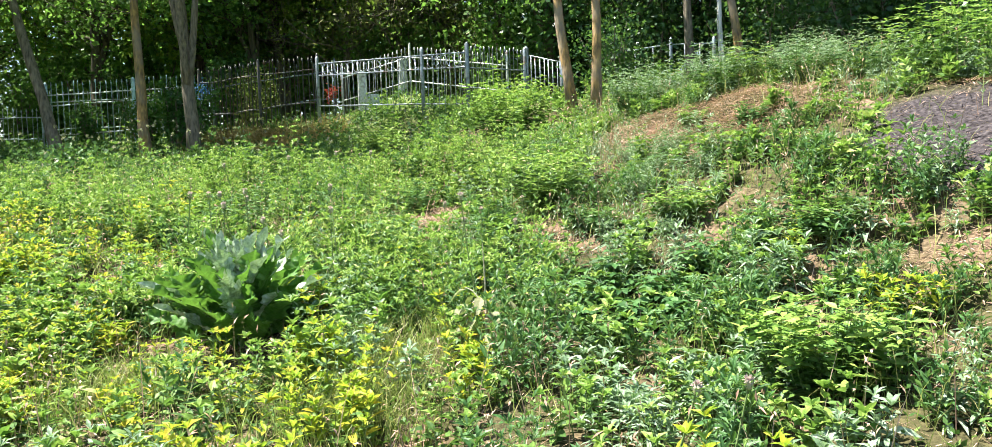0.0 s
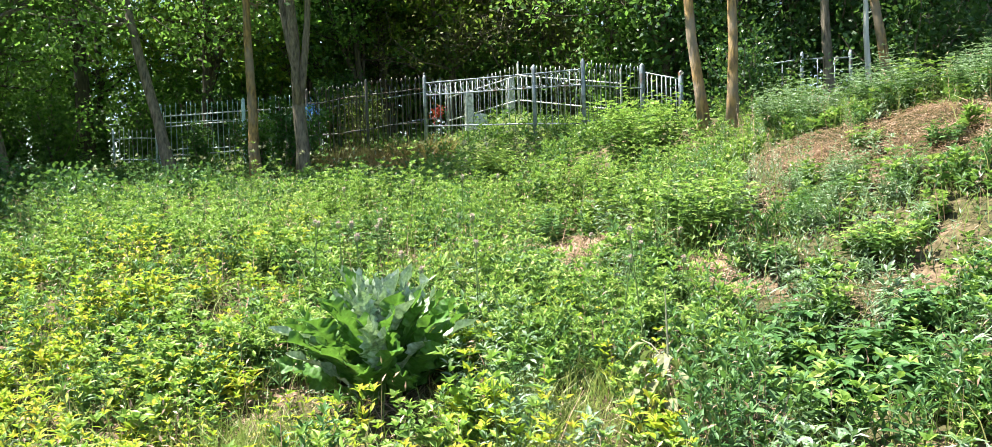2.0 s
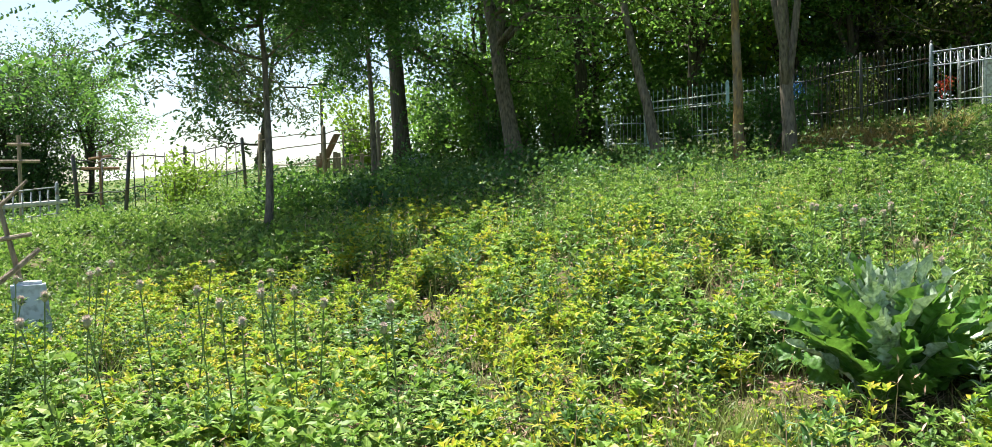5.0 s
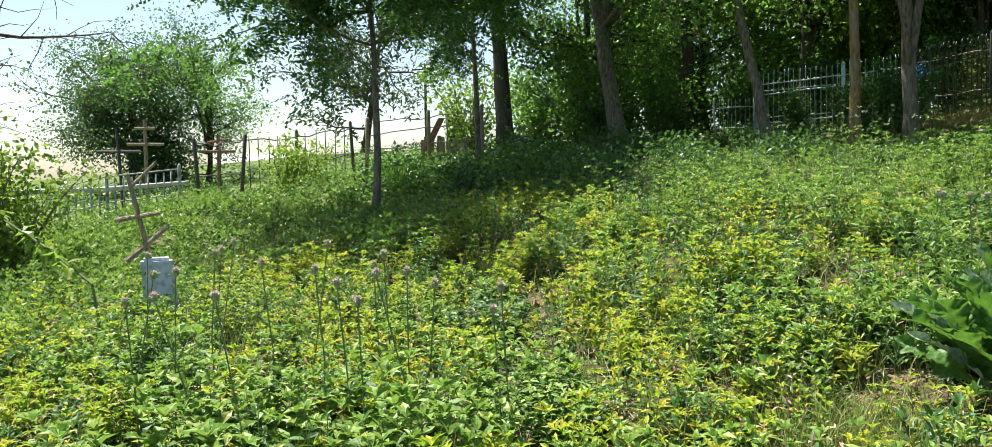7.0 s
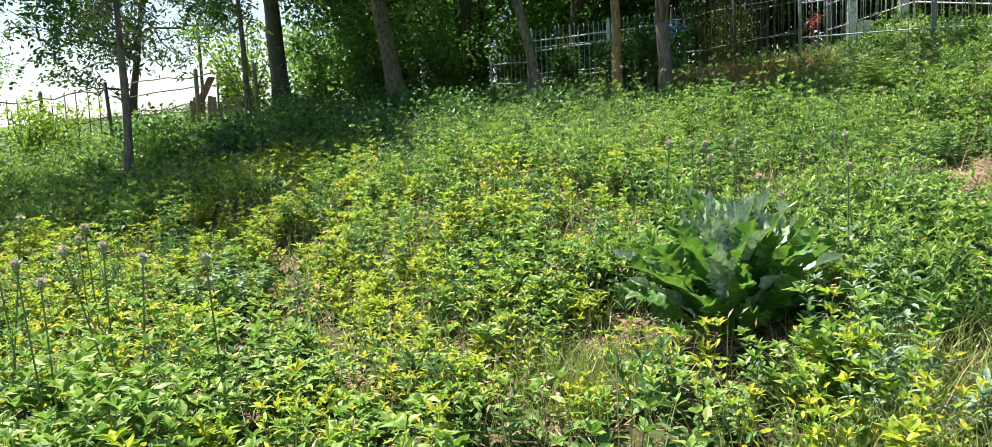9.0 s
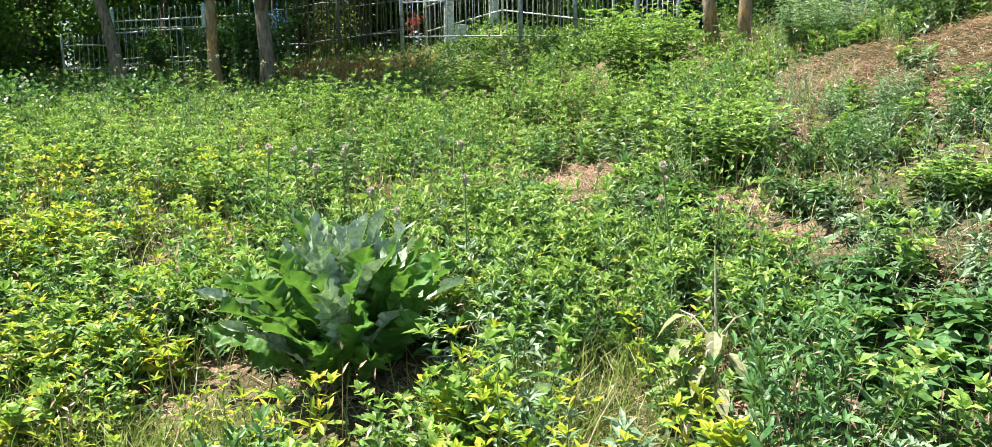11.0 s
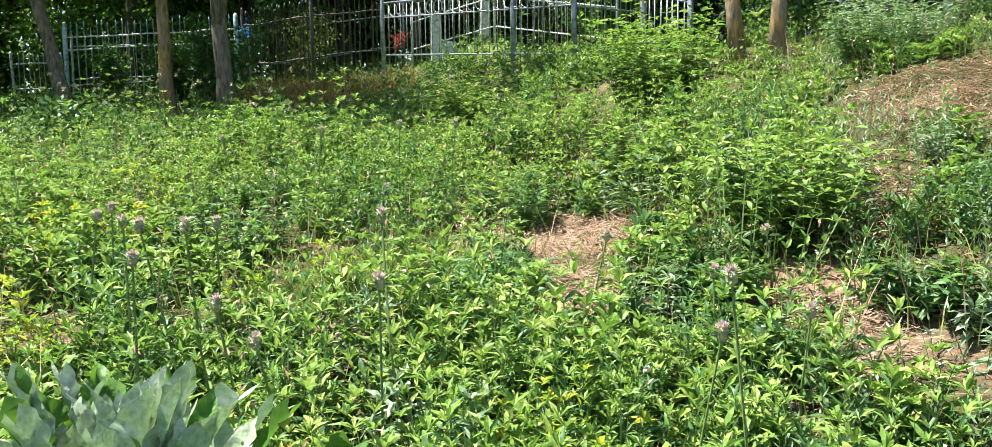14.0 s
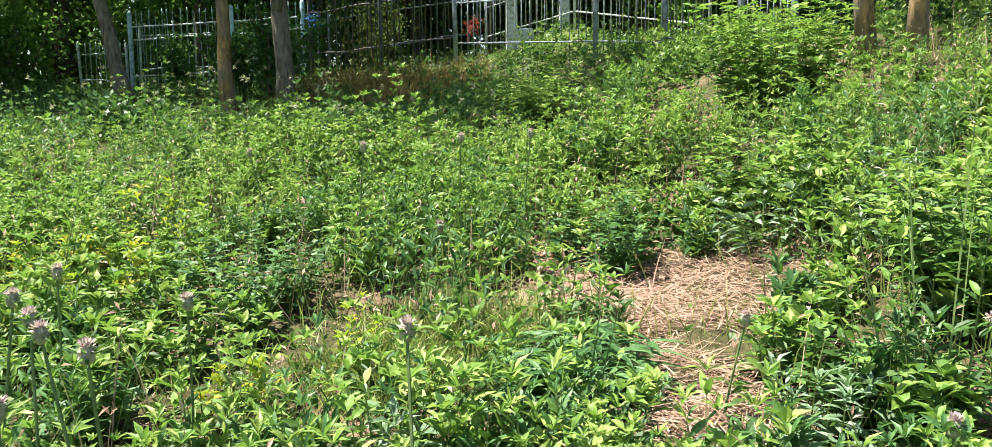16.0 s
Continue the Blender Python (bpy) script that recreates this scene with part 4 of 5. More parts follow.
def far_house(x, y, rz):
    ob = empty("far_house", x, y, gz(x, y), rz, "pale far house with a grey sheet roof", "house")
    h = Heap()
    h.box((-5, -3, -1), (5, 3, 2.4))
    part_np("wall", *h.out()[:2], M_PLASTER, ob)
    h = Heap()
    h.add([(-5.5, -3.5, 2.4), (5.5, -3.5, 2.4), (5.5, 3.5, 2.4), (-5.5, 3.5, 2.4), (-5.5, 0, 3.9), (5.5, 0, 3.9)],
          [(0, 1, 5), (0, 5, 4), (2, 3, 4), (2, 4, 5), (0, 4, 3), (1, 2, 5), (0, 3, 2), (0, 2, 1)])
    part_np("roof", *h.out()[:2], M_ROOF, ob)


far_house(-118.0, 62.0, 60)


def utility_pole(x, y, height):
    ob = empty("utility_pole", x, y, gz(x, y) - 0.2, 40, "far thin utility pole with two crossarms", "pole")
    h = Heap()
    h.tube([(0, 0, 0), (0, 0, height)], [0.12, 0.09], 7)
    part_np("pole", *h.out()[:2], M_DARKBARK, ob)
    for z in (height - 0.4, height - 1.2):
        h = Heap()
        h.box((-0.9, -0.05, z), (0.9, 0.05, z + 0.1))
        part_np("crossarm", *h.out()[:2], M_DARKBARK, ob)


utility_pole(-47.5, 38.5, 6.6)


# ---- the cotton thistle ----
def thistle_leaf(length, width, lobes, curl, fold, ruffle):
    """A big leaf along +y: wavy toothed margin, sunken midrib, arching over. Returns corners and triangles."""
    n, across = lobes * 4 + 1, 7
    f = np.linspace(0, 1, n)
    body = (0.2 + 0.8 * smooth(0.02, 0.5, f)) * np.clip(1 - ((f - 0.4) / 0.61) ** 2 * (f > 0.4), 0, 1) ** 0.8
    phase = (np.arange(n) % 4) / 4
    tooth = 0.74 + 0.46 * np.clip(1 - np.abs(phase - 0.5) * 2.4, 0, 1) + rng.uniform(-0.1, 0.1, n)
    s = np.linspace(-1, 1, across)
    ff, ss = np.meshgrid(f, s, indexing="ij")
    reach = np.where(np.abs(ss) > 0.9, tooth[:, None], np.where(np.abs(ss) > 0.5, np.minimum(tooth, 1.0)[:, None], 1.0))
    half = width * 0.5 * body[:, None]
    vx = half * ss * reach
    vy = length * ff * (1 - 0.16 * curl * ff) + 0.06 * length * np.abs(ss) ** 2 * ff
    vz = -curl * length * ff ** 2.2 * 0.55 + fold * half * np.abs(ss) ** 1.3
    vz = vz + ruffle * width * np.abs(ss) ** 2.5 * np.sin(ff * 17.0 + ss * 1.6 + rng.uniform(0, 6)) * smooth(0.05, 0.3, ff)
    vz = vz + 0.02 * width * np.cos(ff * lobes * 6.3) * np.abs(ss) * (1 - np.abs(ss)) * 4
    v = np.stack([vx, vy, vz], -1).reshape(-1, 3)
    i, j = np.meshgrid(np.arange(n - 1), np.arange(across - 1), indexing="ij")
    p = (i * across + j).ravel()
    t = np.concatenate([np.stack([p, p + 1, p + across + 1], 1), np.stack([p, p + across + 1, p + across], 1)])
    return v, t


def place(v, az, elev, at, roll=0.0):
    m = Euler((0, roll, 0)).to_matrix()
    m = Euler((elev, 0, az), "XYZ").to_matrix() @ m
    return v @ np.array(m).T + np.array(at)


def rosette(name, x, y, count, size, width, label, seed=1):
    """Leaves in a widening spiral: woolly and steep in the heart, broad, green and spreading outside."""
    ob = empty(name, x, y, gz(x, y) - 0.02, 0, label, "thistle")
    rnd = random.Random(seed)
    for k in range(count):
        f = k / (count - 1)
        woolly = rnd.random() < (0.8 if f < 0.4 else 0.22)
        ln = size * (0.95 + 0.05 * f) * rnd.uniform(0.8, 1.1)
        v, t = thistle_leaf(ln, ln * width * rnd.uniform(0.8, 1.2) * (0.85 if woolly else 1.1), 13, rnd.uniform(0.05, 0.35) + 0.45 * f, rnd.uniform(0.3, 0.9) * (1.2 - f), rnd.uniform(0.14, 0.3))
        elev = radians(88 - 40 * f ** 1.3 + rnd.uniform(-8, 8))
        az = 2.39996 * k + rnd.uniform(-0.3, 0.3)
        r = 0.03 + 0.1 * f
        v = place(v, az, elev, (-math.sin(az) * r, math.cos(az) * r, (0.24 - 0.2 * f) * rnd.uniform(0.6, 1.2)), rnd.uniform(-0.8, 0.8))
        v[:, 2] = np.maximum(v[:, 2], 0.02)
        part_np("leaf", v, t, M_WOOLLEAF if woolly else M_BIGLEAF, ob, "silvery woolly leaf" if woolly else "", None, False)
    return ob


rosette("cotton_thistle", -2.05, 5.75, 96, 0.66, 0.25, "large grey-green cotton thistle with broad woolly leaves", 4)


# ---- weeds ----
def spread_points(n, x0, x1, y0, y1, keep):
    """Random places in a stretch of the field, thinned by keep(x, y)."""
    x, y = rng.uniform(x0, x1, n), rng.uniform(y0, y1, n)
    k = rng.uniform(0, 1, n) < keep(x, y)
    return x[k], y[k]


def lumps(x, y, scale=1.0, shift=0.0):
    """Smooth patches from 0 to 1."""
    a, b = x * scale + shift, y * scale - shift * 0.7
    s = np.sin(1.7 * a + 0.9 * b) * np.sin(1.3 * b - 0.5 * a + 1) + 0.6 * np.sin(3.1 * a - 1.3 * b + 2) * np.sin(2.7 * b + 0.8 * a)
    return np.clip(0.5 + 0.45 * s, 0, 1)


def open_field(x, y):
    return (1 - bareness(x, y)) * smooth(0.46, 0.66, np.hypot(x + 2.0, y - 5.52)) * smooth(0.2, 0.42, np.hypot(x + 1.46, y - 8.25))


def leafy_stems(heap, x, y, height, nodes, leaf_len, ratio, young_top=0.0, stem_m=2, m=0, young_m=1, sweep=0.5, droop=0.25):
    """Upright stems with pairs of leaves at each node."""
    n = len(x)
    if n == 0:
        return
    z = ground_z(x, y)
    base = np.stack([x, y, z - 0.01], 1)
    h = height * rng.uniform(0.6, 1.25, n)
    lean = np.stack([rng.normal(0, 0.16, n), rng.normal(0, 0.16, n), np.ones(n)], 1)
    heap.blades(base, lean, h * 1.0, 0.006, 0.1, stem_m)
    turn = rng.uniform(0, 2 * np.pi, n)
    for k in range(nodes):
        f = 0.22 + 0.8 * k / max(1, nodes - 1)
        size = leaf_len * (1.15 - 0.55 * f) * rng.uniform(0.75, 1.25, n)
        p = base + lean * (h * f)[:, None]
        for s in (0, np.pi):
            a = turn + k * 1.4 + s + rng.normal(0, 0.25, n)
            way = np.stack([np.cos(a), np.sin(a), sweep * rng.uniform(0.1, 1.4, n) + 0.5 * f], 1)
            if young_top and f > 1 - young_top:
                pick = rng.uniform(0, 1, n) < 0.75
                heap.leaves(p[pick], way[pick], size[pick], (size * ratio)[pick], 0.28, droop, young_m)
                heap.leaves(p[~pick], way[~pick], size[~pick], (size * ratio)[~pick], 0.28, droop, m)
            else:
                heap.quads(p, way, size, size * ratio * 1.1, m)


def weeds(label, heap, mats):
    v, t, m = heap.out()
    tagged(part_np("weeds", v, t, mats, None, "", m), label, "weeds", kind="stuff")


def near(x, y):
    return np.hypot(x + 1.2, (y - 4.8)) < 4.6


def weed_clumps(heap, x, y, height, width, stems, nodes, leaf_len, ratio, young_top=0.0, m=0, young_m=1, stem_m=2, sweep=0.5, droop=0.25, far=False):
    """Many bushy plants at once: each a fan of leafy stems, tallest in the middle."""
    n = len(x)
    size = rng.uniform(0.5, 1.0, n) * np.where(rng.uniform(0, 1, n) < 0.25, 1.6, 1.0)
    size = size * (1 - 0.35 * smooth(-0.2, 0.9, x) * smooth(5.8, 6.8, y) * (1 - smooth(14.0, 15.5, y)))
    own = rng.uniform(0.62, 1.3, n)
    broad = rng.uniform(0.8, 1.35, n)
    k = np.repeat(np.arange(n), np.maximum(3, (stems * size).astype(int)))
    a, r = rng.uniform(0, 2 * np.pi, len(k)), np.sqrt(rng.uniform(0, 1, len(k)))
    w = width * size[k]
    ox, oy = np.cos(a) * r, np.sin(a) * r
    px, py = x[k] + ox * w * 0.3, y[k] + oy * w * 0.3
    base = np.stack([px, py, ground_z(px, py) - 0.01], 1)
    h = height * size[k] * rng.uniform(0.65, 1.1, len(k)) * (1.1 - 0.4 * r)
    lean = np.stack([ox * w * 0.28 / height, oy * w * 0.28 / height, np.ones(len(k))], 1) + rng.normal(0, 0.07, (len(k), 3))
    heap.blades(base, lean, h * np.linalg.norm(lean, axis=1), 0.007, 0.03, stem_m)
    turn = rng.uniform(0, 2 * np.pi, len(k))
    beside = (np.hypot((px + 1.4) * 0.75, py - 3.6) < 2.5) | (np.hypot(px + 1.2, py - 8.3) < 2.3)
    for q in range(nodes):
        f = 0.25 + 0.77 * q / (nodes - 1)
        p = base + lean * (h * f)[:, None]
        ln = leaf_len * own[k] * (1.2 - 0.55 * f) * rng.uniform(0.7, 1.25, len(k))
        for s in (0, np.pi):
            b = turn + q * 1.45 + s + rng.normal(0, 0.3, len(k))
            way = np.stack([np.cos(b), np.sin(b), sweep * rng.uniform(-0.1, 1.3, len(k)) + 1.1 * f ** 4], 1)
            top = young_top and f > 1 - young_top
            pick = (rng.uniform(0, 1, len(k)) < 0.8) if top else np.zeros(len(k), bool)
            wd = ln * ratio * broad[k]
            for sel, mm in ((pick, young_m), (~pick, m)):
                if far:
                    heap.quads(p[sel], way[sel], ln[sel], wd[sel] * 1.1, mm)
                else:
                    a_, b_ = sel & beside, sel & ~beside
                    heap.fine_leaves(p[a_], way[a_], ln[a_], wd[a_], 0.12, droop, mm)
                    heap.leaves(p[b_], way[b_], ln[b_], wd[b_] * 1.1, 0.18, droop, mm)
    # a whorl of small upright leaves ends each stem
    p = base + lean * (h * 1.02)[:, None]
    for q in range(3 if far else 5):
        b = turn + q * (2.1 if far else 1.26) + rng.normal(0, 0.25, len(k))
        way = np.stack([np.cos(b), np.sin(b), rng.uniform(0.3, 1.2, len(k))], 1)
        ln = leaf_len * own[k] * rng.uniform(0.45, 0.8, len(k))
        (heap.quads if far else heap.leaves)(p, way, ln, ln * ratio * 1.15, m=young_m if young_top else m)


def west(x, y):
    return smooth(0.8, -1.8, x + 0.25 * (y - 4)) * (1 - 0.85 * smooth(5.4, 6.8, y) * smooth(-4.6, -2.6, x))


# bushy weeds with yellow-green tops, mostly in the west of the field
h = Heap()
x, y = spread_points(1380, -10, 4.5, 1.3, 9.5, lambda x, y: open_field(x, y) ** 1.5 * (0.02 + 0.98 * west(x, y)) * (0.3 + 0.7 * lumps(x, y, 1.3, 2.0)))
weed_clumps(h, x, y, 0.4, 0.46, 10, 6, 0.1, 0.3, 0.62, sweep=0.85)
weeds("bushy weeds with yellow-green young tops", h, [M_WEED, M_YOUNG, M_STEM])

# fresh green weeds
h = Heap()
x, y = spread_points(960, -10, 4.5, 1.3, 11, lambda x, y: open_field(x, y) ** 1.5 * (0.25 + 0.75 * lumps(x, y, 1.1, 5.0)))
weed_clumps(h, x, y, 0.38, 0.48, 11, 5, 0.105, 0.38, 0.25, sweep=0.7)
weeds("fresh green bushy weeds", h, [M_WEED, M_FRESH, M_STEM])

# darker narrow-leaved weeds among them
h = Heap()
x, y = spread_points(1100, -9, 4.5, 1.6, 12, lambda x, y: open_field(x, y) ** 1.5 * (1 - 0.6 * west(x, y)) * lumps(x, y, 0.9, 7.0))
weed_clumps(h, x, y, 0.42, 0.42, 11, 6, 0.115, 0.2, 0.0, sweep=1.4)
weeds("dark green narrow-leaved weeds in loose stands", h, [M_COOL, M_WEED, M_STEM])

# narrow-leaved herbs filling in beside the cotton thistle
h = Heap()
x, y = spread_points(200, -3.2, 0.3, 6.0, 7.6, lambda x, y: open_field(x, y))
weed_clumps(h, x, y, 0.36, 0.4, 10, 6, 0.11, 0.2, 0.2, sweep=1.3)
weeds("narrow-leaved green herbs beside the big thistle", h, [M_COOL, M_FRESH, M_STEM])

# broad-leaved fresh plants where the field begins
h = Heap()
x, y = spread_points(90, -5.2, -2.4, 1.7, 3.7, lambda x, y: open_field(x, y))
weed_clumps(h, x, y, 0.44, 0.44, 9, 5, 0.13, 0.44, 0.5, sweep=0.6)
weeds("broad-leaved fresh green plants beside the path", h, [M_WEED, M_FRESH, M_STEM])

# low cover between the plants
h = Heap()
x, y = spread_points(10500, -10, 5, 1.4, 11, lambda x, y: open_field(x, y) ** 2 * 0.8)
leafy_stems(h, x, y, 0.11, 2, 0.065, 0.45, 0.0)
weeds("low leafy ground cover between taller weeds", h, [M_WEED, M_YOUNG, M_STEM])

# the middle of the slope
h = Heap()
x, y = spread_points(760, -7.5, 3.5, 9.3, 13.5, lambda x, y: open_field(x, y) ** 1.5 * (0.35 + 0.65 * lumps(x, y, 0.9, 1.0)))
weed_clumps(h, x, y, 0.42, 0.46, 11, 6, 0.1, 0.27, 0.3, sweep=1.5)
weeds("bushy green weeds in the middle of the slope", h, [M_WEED, M_FRESH, M_STEM])

# taller single stands over the slope
h = Heap()
x, y = spread_points(160, -9, 3.5, 6.8, 13.2, lambda x, y: open_field(x, y) ** 2 * np.where((x > 0.3) & (y < 11.2), 0.0, 0.75))
weed_clumps(h, x, y, 0.68, 0.6, 15, 7, 0.1, 0.34, 0.4, sweep=1.1)
weeds("taller leafy weeds standing out of the slope", h, [M_WEED, M_FRESH, M_STEM])
h = Heap()
x, y = spread_points(100, -9, 3.5, 6.8, 15, lambda x, y: open_field(x, y) ** 2 * np.where((x > 0.3) & (y < 11.2), 0.0, 0.75))
weed_clumps(h, x, y, 0.6, 0.5, 13, 7, 0.11, 0.24, 0.0, sweep=1.6)
weeds("taller dark weeds standing out of the slope", h, [M_COOL, M_FRESH, M_STEM])

# the farther field and the bank
h = Heap()
x, y = spread_points(2300, -20, 6.5, 9.5, 21.0, lambda x, y: open_field(x, y) * (0.35 + 0.65 * lumps(x, y, 0.8, 1.0)) * np.where((x < -5) & (y > 16.6), 0.25, 1.0) * np.where((x > -7.5) & (x < 3.5) & (y < 13.5), 0.0, 1.0))
# weeds before the graves take the cool leaf: tree shade as colour
shade_toned = (x < -3.8) & (y > 13.2)
weed_clumps(h, x[~shade_toned], y[~shade_toned], 0.42, 0.65, 9, 4, 0.1, 0.4, 0.2, far=True)
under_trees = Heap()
weed_clumps(under_trees, x[shade_toned], y[shade_toned], 0.38, 0.65, 9, 4, 0.12, 0.34, 0.1, far=True)
weeds("cool green weeds before the graves, tree shade put into their colour", under_trees, [M_COOL, M_WEED, M_STEM])
x, y = spread_points(1100, -20, -9, 1.0, 9.5, lambda x, y: 0.4 + 0.6 * lumps(x, y, 0.8, 1.0))
weed_clumps(h, x, y, 0.38, 0.65, 10, 4, 0.105, 0.44, 0.45, far=True)
x, y = spread_points(620, 1.5, 9.0, 3.0, 16.0, lambda x, y: open_field(x, y) * smooth(2.7, 4.0, x) * smooth(5.5, 8.0, y) * (0.4 + 0.6 * lumps(x, y, 0.8, 1.0)))
weed_clumps(h, x, y, 0.6, 0.6, 9, 5, 0.11, 0.4, 0.2, far=True)
weeds("thick green weeds on the slope below the graves", h, [M_WEED, M_FRESH, M_STEM])

# grass and weeds beyond the trees
h = Heap()
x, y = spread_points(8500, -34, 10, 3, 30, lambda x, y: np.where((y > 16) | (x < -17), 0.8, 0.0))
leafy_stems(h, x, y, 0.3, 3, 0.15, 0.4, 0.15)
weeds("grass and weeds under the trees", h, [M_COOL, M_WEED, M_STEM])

# the field behind the path
h = Heap()
x, y = spread_points(420, -9, 6, -6, 1.4, lambda x, y: (0.4 + 0.6 * lumps(x, y, 0.8, 1.0)) * np.where(np.hypot(x + 0.5, y - 0.5) < 1.3, 0.0, 1.0))
weed_clumps(h, x, y, 0.3, 0.6, 9, 4, 0.12, 0.42, 0.3, far=True)
weeds("green weeds behind the path", h, [M_WEED, M_YOUNG, M_STEM])

# silvery creeping thistles, mostly to the east
h = Heap()
x, y = spread_points(760, -3.5, 4.5, 2.2, 10.5, lambda x, y: open_field(x, y) * lumps(x, y, 1.1, 8.0) ** 1.6 * smooth(-3.5, 0.0, x))
weed_clumps(h, x, y, 0.32, 0.35, 7, 6, 0.13, 0.22, 0.0, 0, 0, 2, 0.45, 0.4)
weeds("silvery creeping thistles between the weeds", h, [M_SILVER, M_SILVER, M_STEM])

# feathery bluish herbs on the bank
h = Heap()
x, y = spread_points(6000, -2.5, 5, 6.0, 13, lambda x, y: open_field(x, y) * lumps(x, y, 0.7, 3.3) ** 2 * smooth(-2, 1.5, x))
leafy_stems(h, x, y, 0.36, 7, 0.06, 0.18, 0.0, 2, 0, 0, 0.9, 0.0)
weeds("thin bluish feathery herbs", h, [M_SILVER, M_SILVER, M_STEM])

# grass
h = Heap()
x, y = spread_points(38000, -14, 5, 1.8, 14, lambda x, y: (0.25 + 0.75 * lumps(x, y, 1.0, 12.0)) * (1 - 0.9 * bareness(x, y)))
n = len(x)
h.blades(np.stack([x, y, ground_z(x, y)], 1), np.stack([rng.normal(0, 0.35, n), rng.normal(0, 0.35, n), np.ones(n)], 1), rng.uniform(0.16, 0.42, n), 0.006, 0.6)
for cx, cy, r, k in ((-1.15, 5.2, 0.4, 1500), (-1.0, 4.4, 0.35, 900), (-2.6, 4.9, 0.4, 700), (-0.6, 5.9, 0.3, 500), (-1.95, 8.6, 0.4, 1300), (-2.2, 8.2, 0.3, 600)):
    px, py = cx + rng.normal(0, r * 0.6, k), cy + rng.normal(0, r * 0.6, k)
    h.blades(np.stack([px, py, ground_z(px, py)], 1), np.stack([rng.normal(0, 0.4, k), rng.normal(0, 0.4, k), np.ones(k)], 1), rng.uniform(0.15, 0.36, k), 0.006, 0.8)
v, t, m = h.out()
tagged(part_np("grass", v, t, [M_GRASS], None, "", m), "fresh and drying grass between the weeds", "grass", kind="stuff")

# dry stalks left standing among the weeds
h = Heap()
x, y = spread_points(5000, -11, 5, 2.0, 14, lambda x, y: (0.2 + 0.8 * lumps(x, y, 1.2, 17.0) ** 2) * (1 - 0.7 * bareness(x, y)))
n = len(x)
hh = rng.uniform(0.25, 0.6, n)
base = np.stack([x, y, ground_z(x, y)], 1)
way = np.stack([rng.normal(0, 0.22, n), rng.normal(0, 0.22, n), np.ones(n)], 1)
h.blades(base, way, hh, 0.0055, 0.2)
for _ in range(3):
    h.leaves(base + unit(way) * (hh * rng.uniform(0.75, 1.0, n))[:, None], rng.normal(0, 1, (n, 3)) + np.array((0, 0, 0.7)), rng.uniform(0.03, 0.06, n), 0.012, 0.2, 0.1)
v, t, m = h.out()
tagged(part_np("dry_stalks", v, t, [M_STRAW], None, "", m), "thin dry stalks standing among green weeds", "weeds", kind="stuff")

# straw litter on the bare places
h = Heap()
x, y = spread_points(420000, -7, 5.5, 2.5, 12, lambda x, y: np.maximum(bareness(x, y) * np.where(np.hypot(x - 3.1, y - 6.8) < 1.0, 0.1, 1.0), 0.05))
n = len(x)
a = rng.uniform(0, 2 * np.pi, n)
h.blades(np.stack([x, y, ground_z(x, y) + rng.uniform(0.015, 0.05, n)], 1), np.stack([np.cos(a), np.sin(a), rng.normal(0.02, 0.16, n)], 1), rng.uniform(0.05, 0.2, n), rng.uniform(0.003, 0.009, n), 0.1)
v, t, m = h.out()
tagged(part_np("straw", v, t, [M_STRAW], None, "", m), "dry cut straw lying on bare ground", "straw", kind="stuff")

# rusty dry grass at the foot of the dark fence
h = Heap()
k = 2600
px, py = rng.uniform(-7.6, -4.4, k), 19.2 + rng.normal(0, 0.45, k)
py += 0.25 * (px + 6)
h.blades(np.stack([px, py, ground_z(px, py)], 1), np.stack([rng.normal(0, 0.5, k), rng.normal(0, 0.5, k), np.ones(k)], 1), rng.uniform(0.3, 0.75, k), 0.012, 0.7)
v, t, m = h.out()
tagged(part_np("dry_grass", v, t, [M_RUST], None, "", m), "rust-brown dry grass below the iron fence", "grass", kind="stuff")


# ---- single plants ----
def clump(name, x, y, height, width, count, leaf_len, ratio, mats, label, nodes=7, young=0.0, category="weed", droop=0.25, sweep=0.5):
    """A bushy plant: leaning stems fanned out from one root."""
    ob = empty(name, x, y, gz(x, y), 0, label, category)
    heap = Heap()
    a, r = rng.uniform(0, 2 * np.pi, count), np.sqrt(rng.uniform(0, 1, count))
    base = np.stack([np.cos(a) * r * width * 0.22, np.sin(a) * r * width * 0.22, np.zeros(count) - 0.02], 1)
    lean = np.stack([np.cos(a) * r * width * 0.36 / height, np.sin(a) * r * width * 0.36 / height, np.ones(count)], 1)
    h_ = height * rng.uniform(0.65, 1.05, count) * (1.05 - 0.35 * r)
    heap.blades(base, lean, h_ * np.linalg.norm(lean, axis=1), 0.008, 0.05, 2)
    turn = rng.uniform(0, 6.28, count)
    for k in range(nodes):
        f = 0.2 + 0.8 * k / (nodes - 1)
        p = base + lean * (h_ * f)[:, None]
        size = leaf_len * (1.15 - 0.45 * f) * rng.uniform(0.75, 1.25, count)
        for s in (0, 2.1, 4.2):
            b = turn + k * 1.4 + s + rng.normal(0, 0.3, count)
            way = np.stack([np.cos(b), np.sin(b), sweep * rng.uniform(0, 1.4, count)], 1)
            heap.fine_leaves(p, way, size, size * ratio, 0.12, droop, 1 if young and f > 1 - young else 0)
    v, t, m = heap.out()
    for k, kind in enumerate(("foliage", "young_growth", "stem")):
        sel = t[m == k]
        if len(sel):
            used, inv = np.unique(sel, return_inverse=True)
            tagged(part_np(kind, v[used], inv.reshape(-1, 3), mats[k], ob), kind="stuff")
    return ob


GREEN = [M_WEED, M_FRESH, M_STEM]
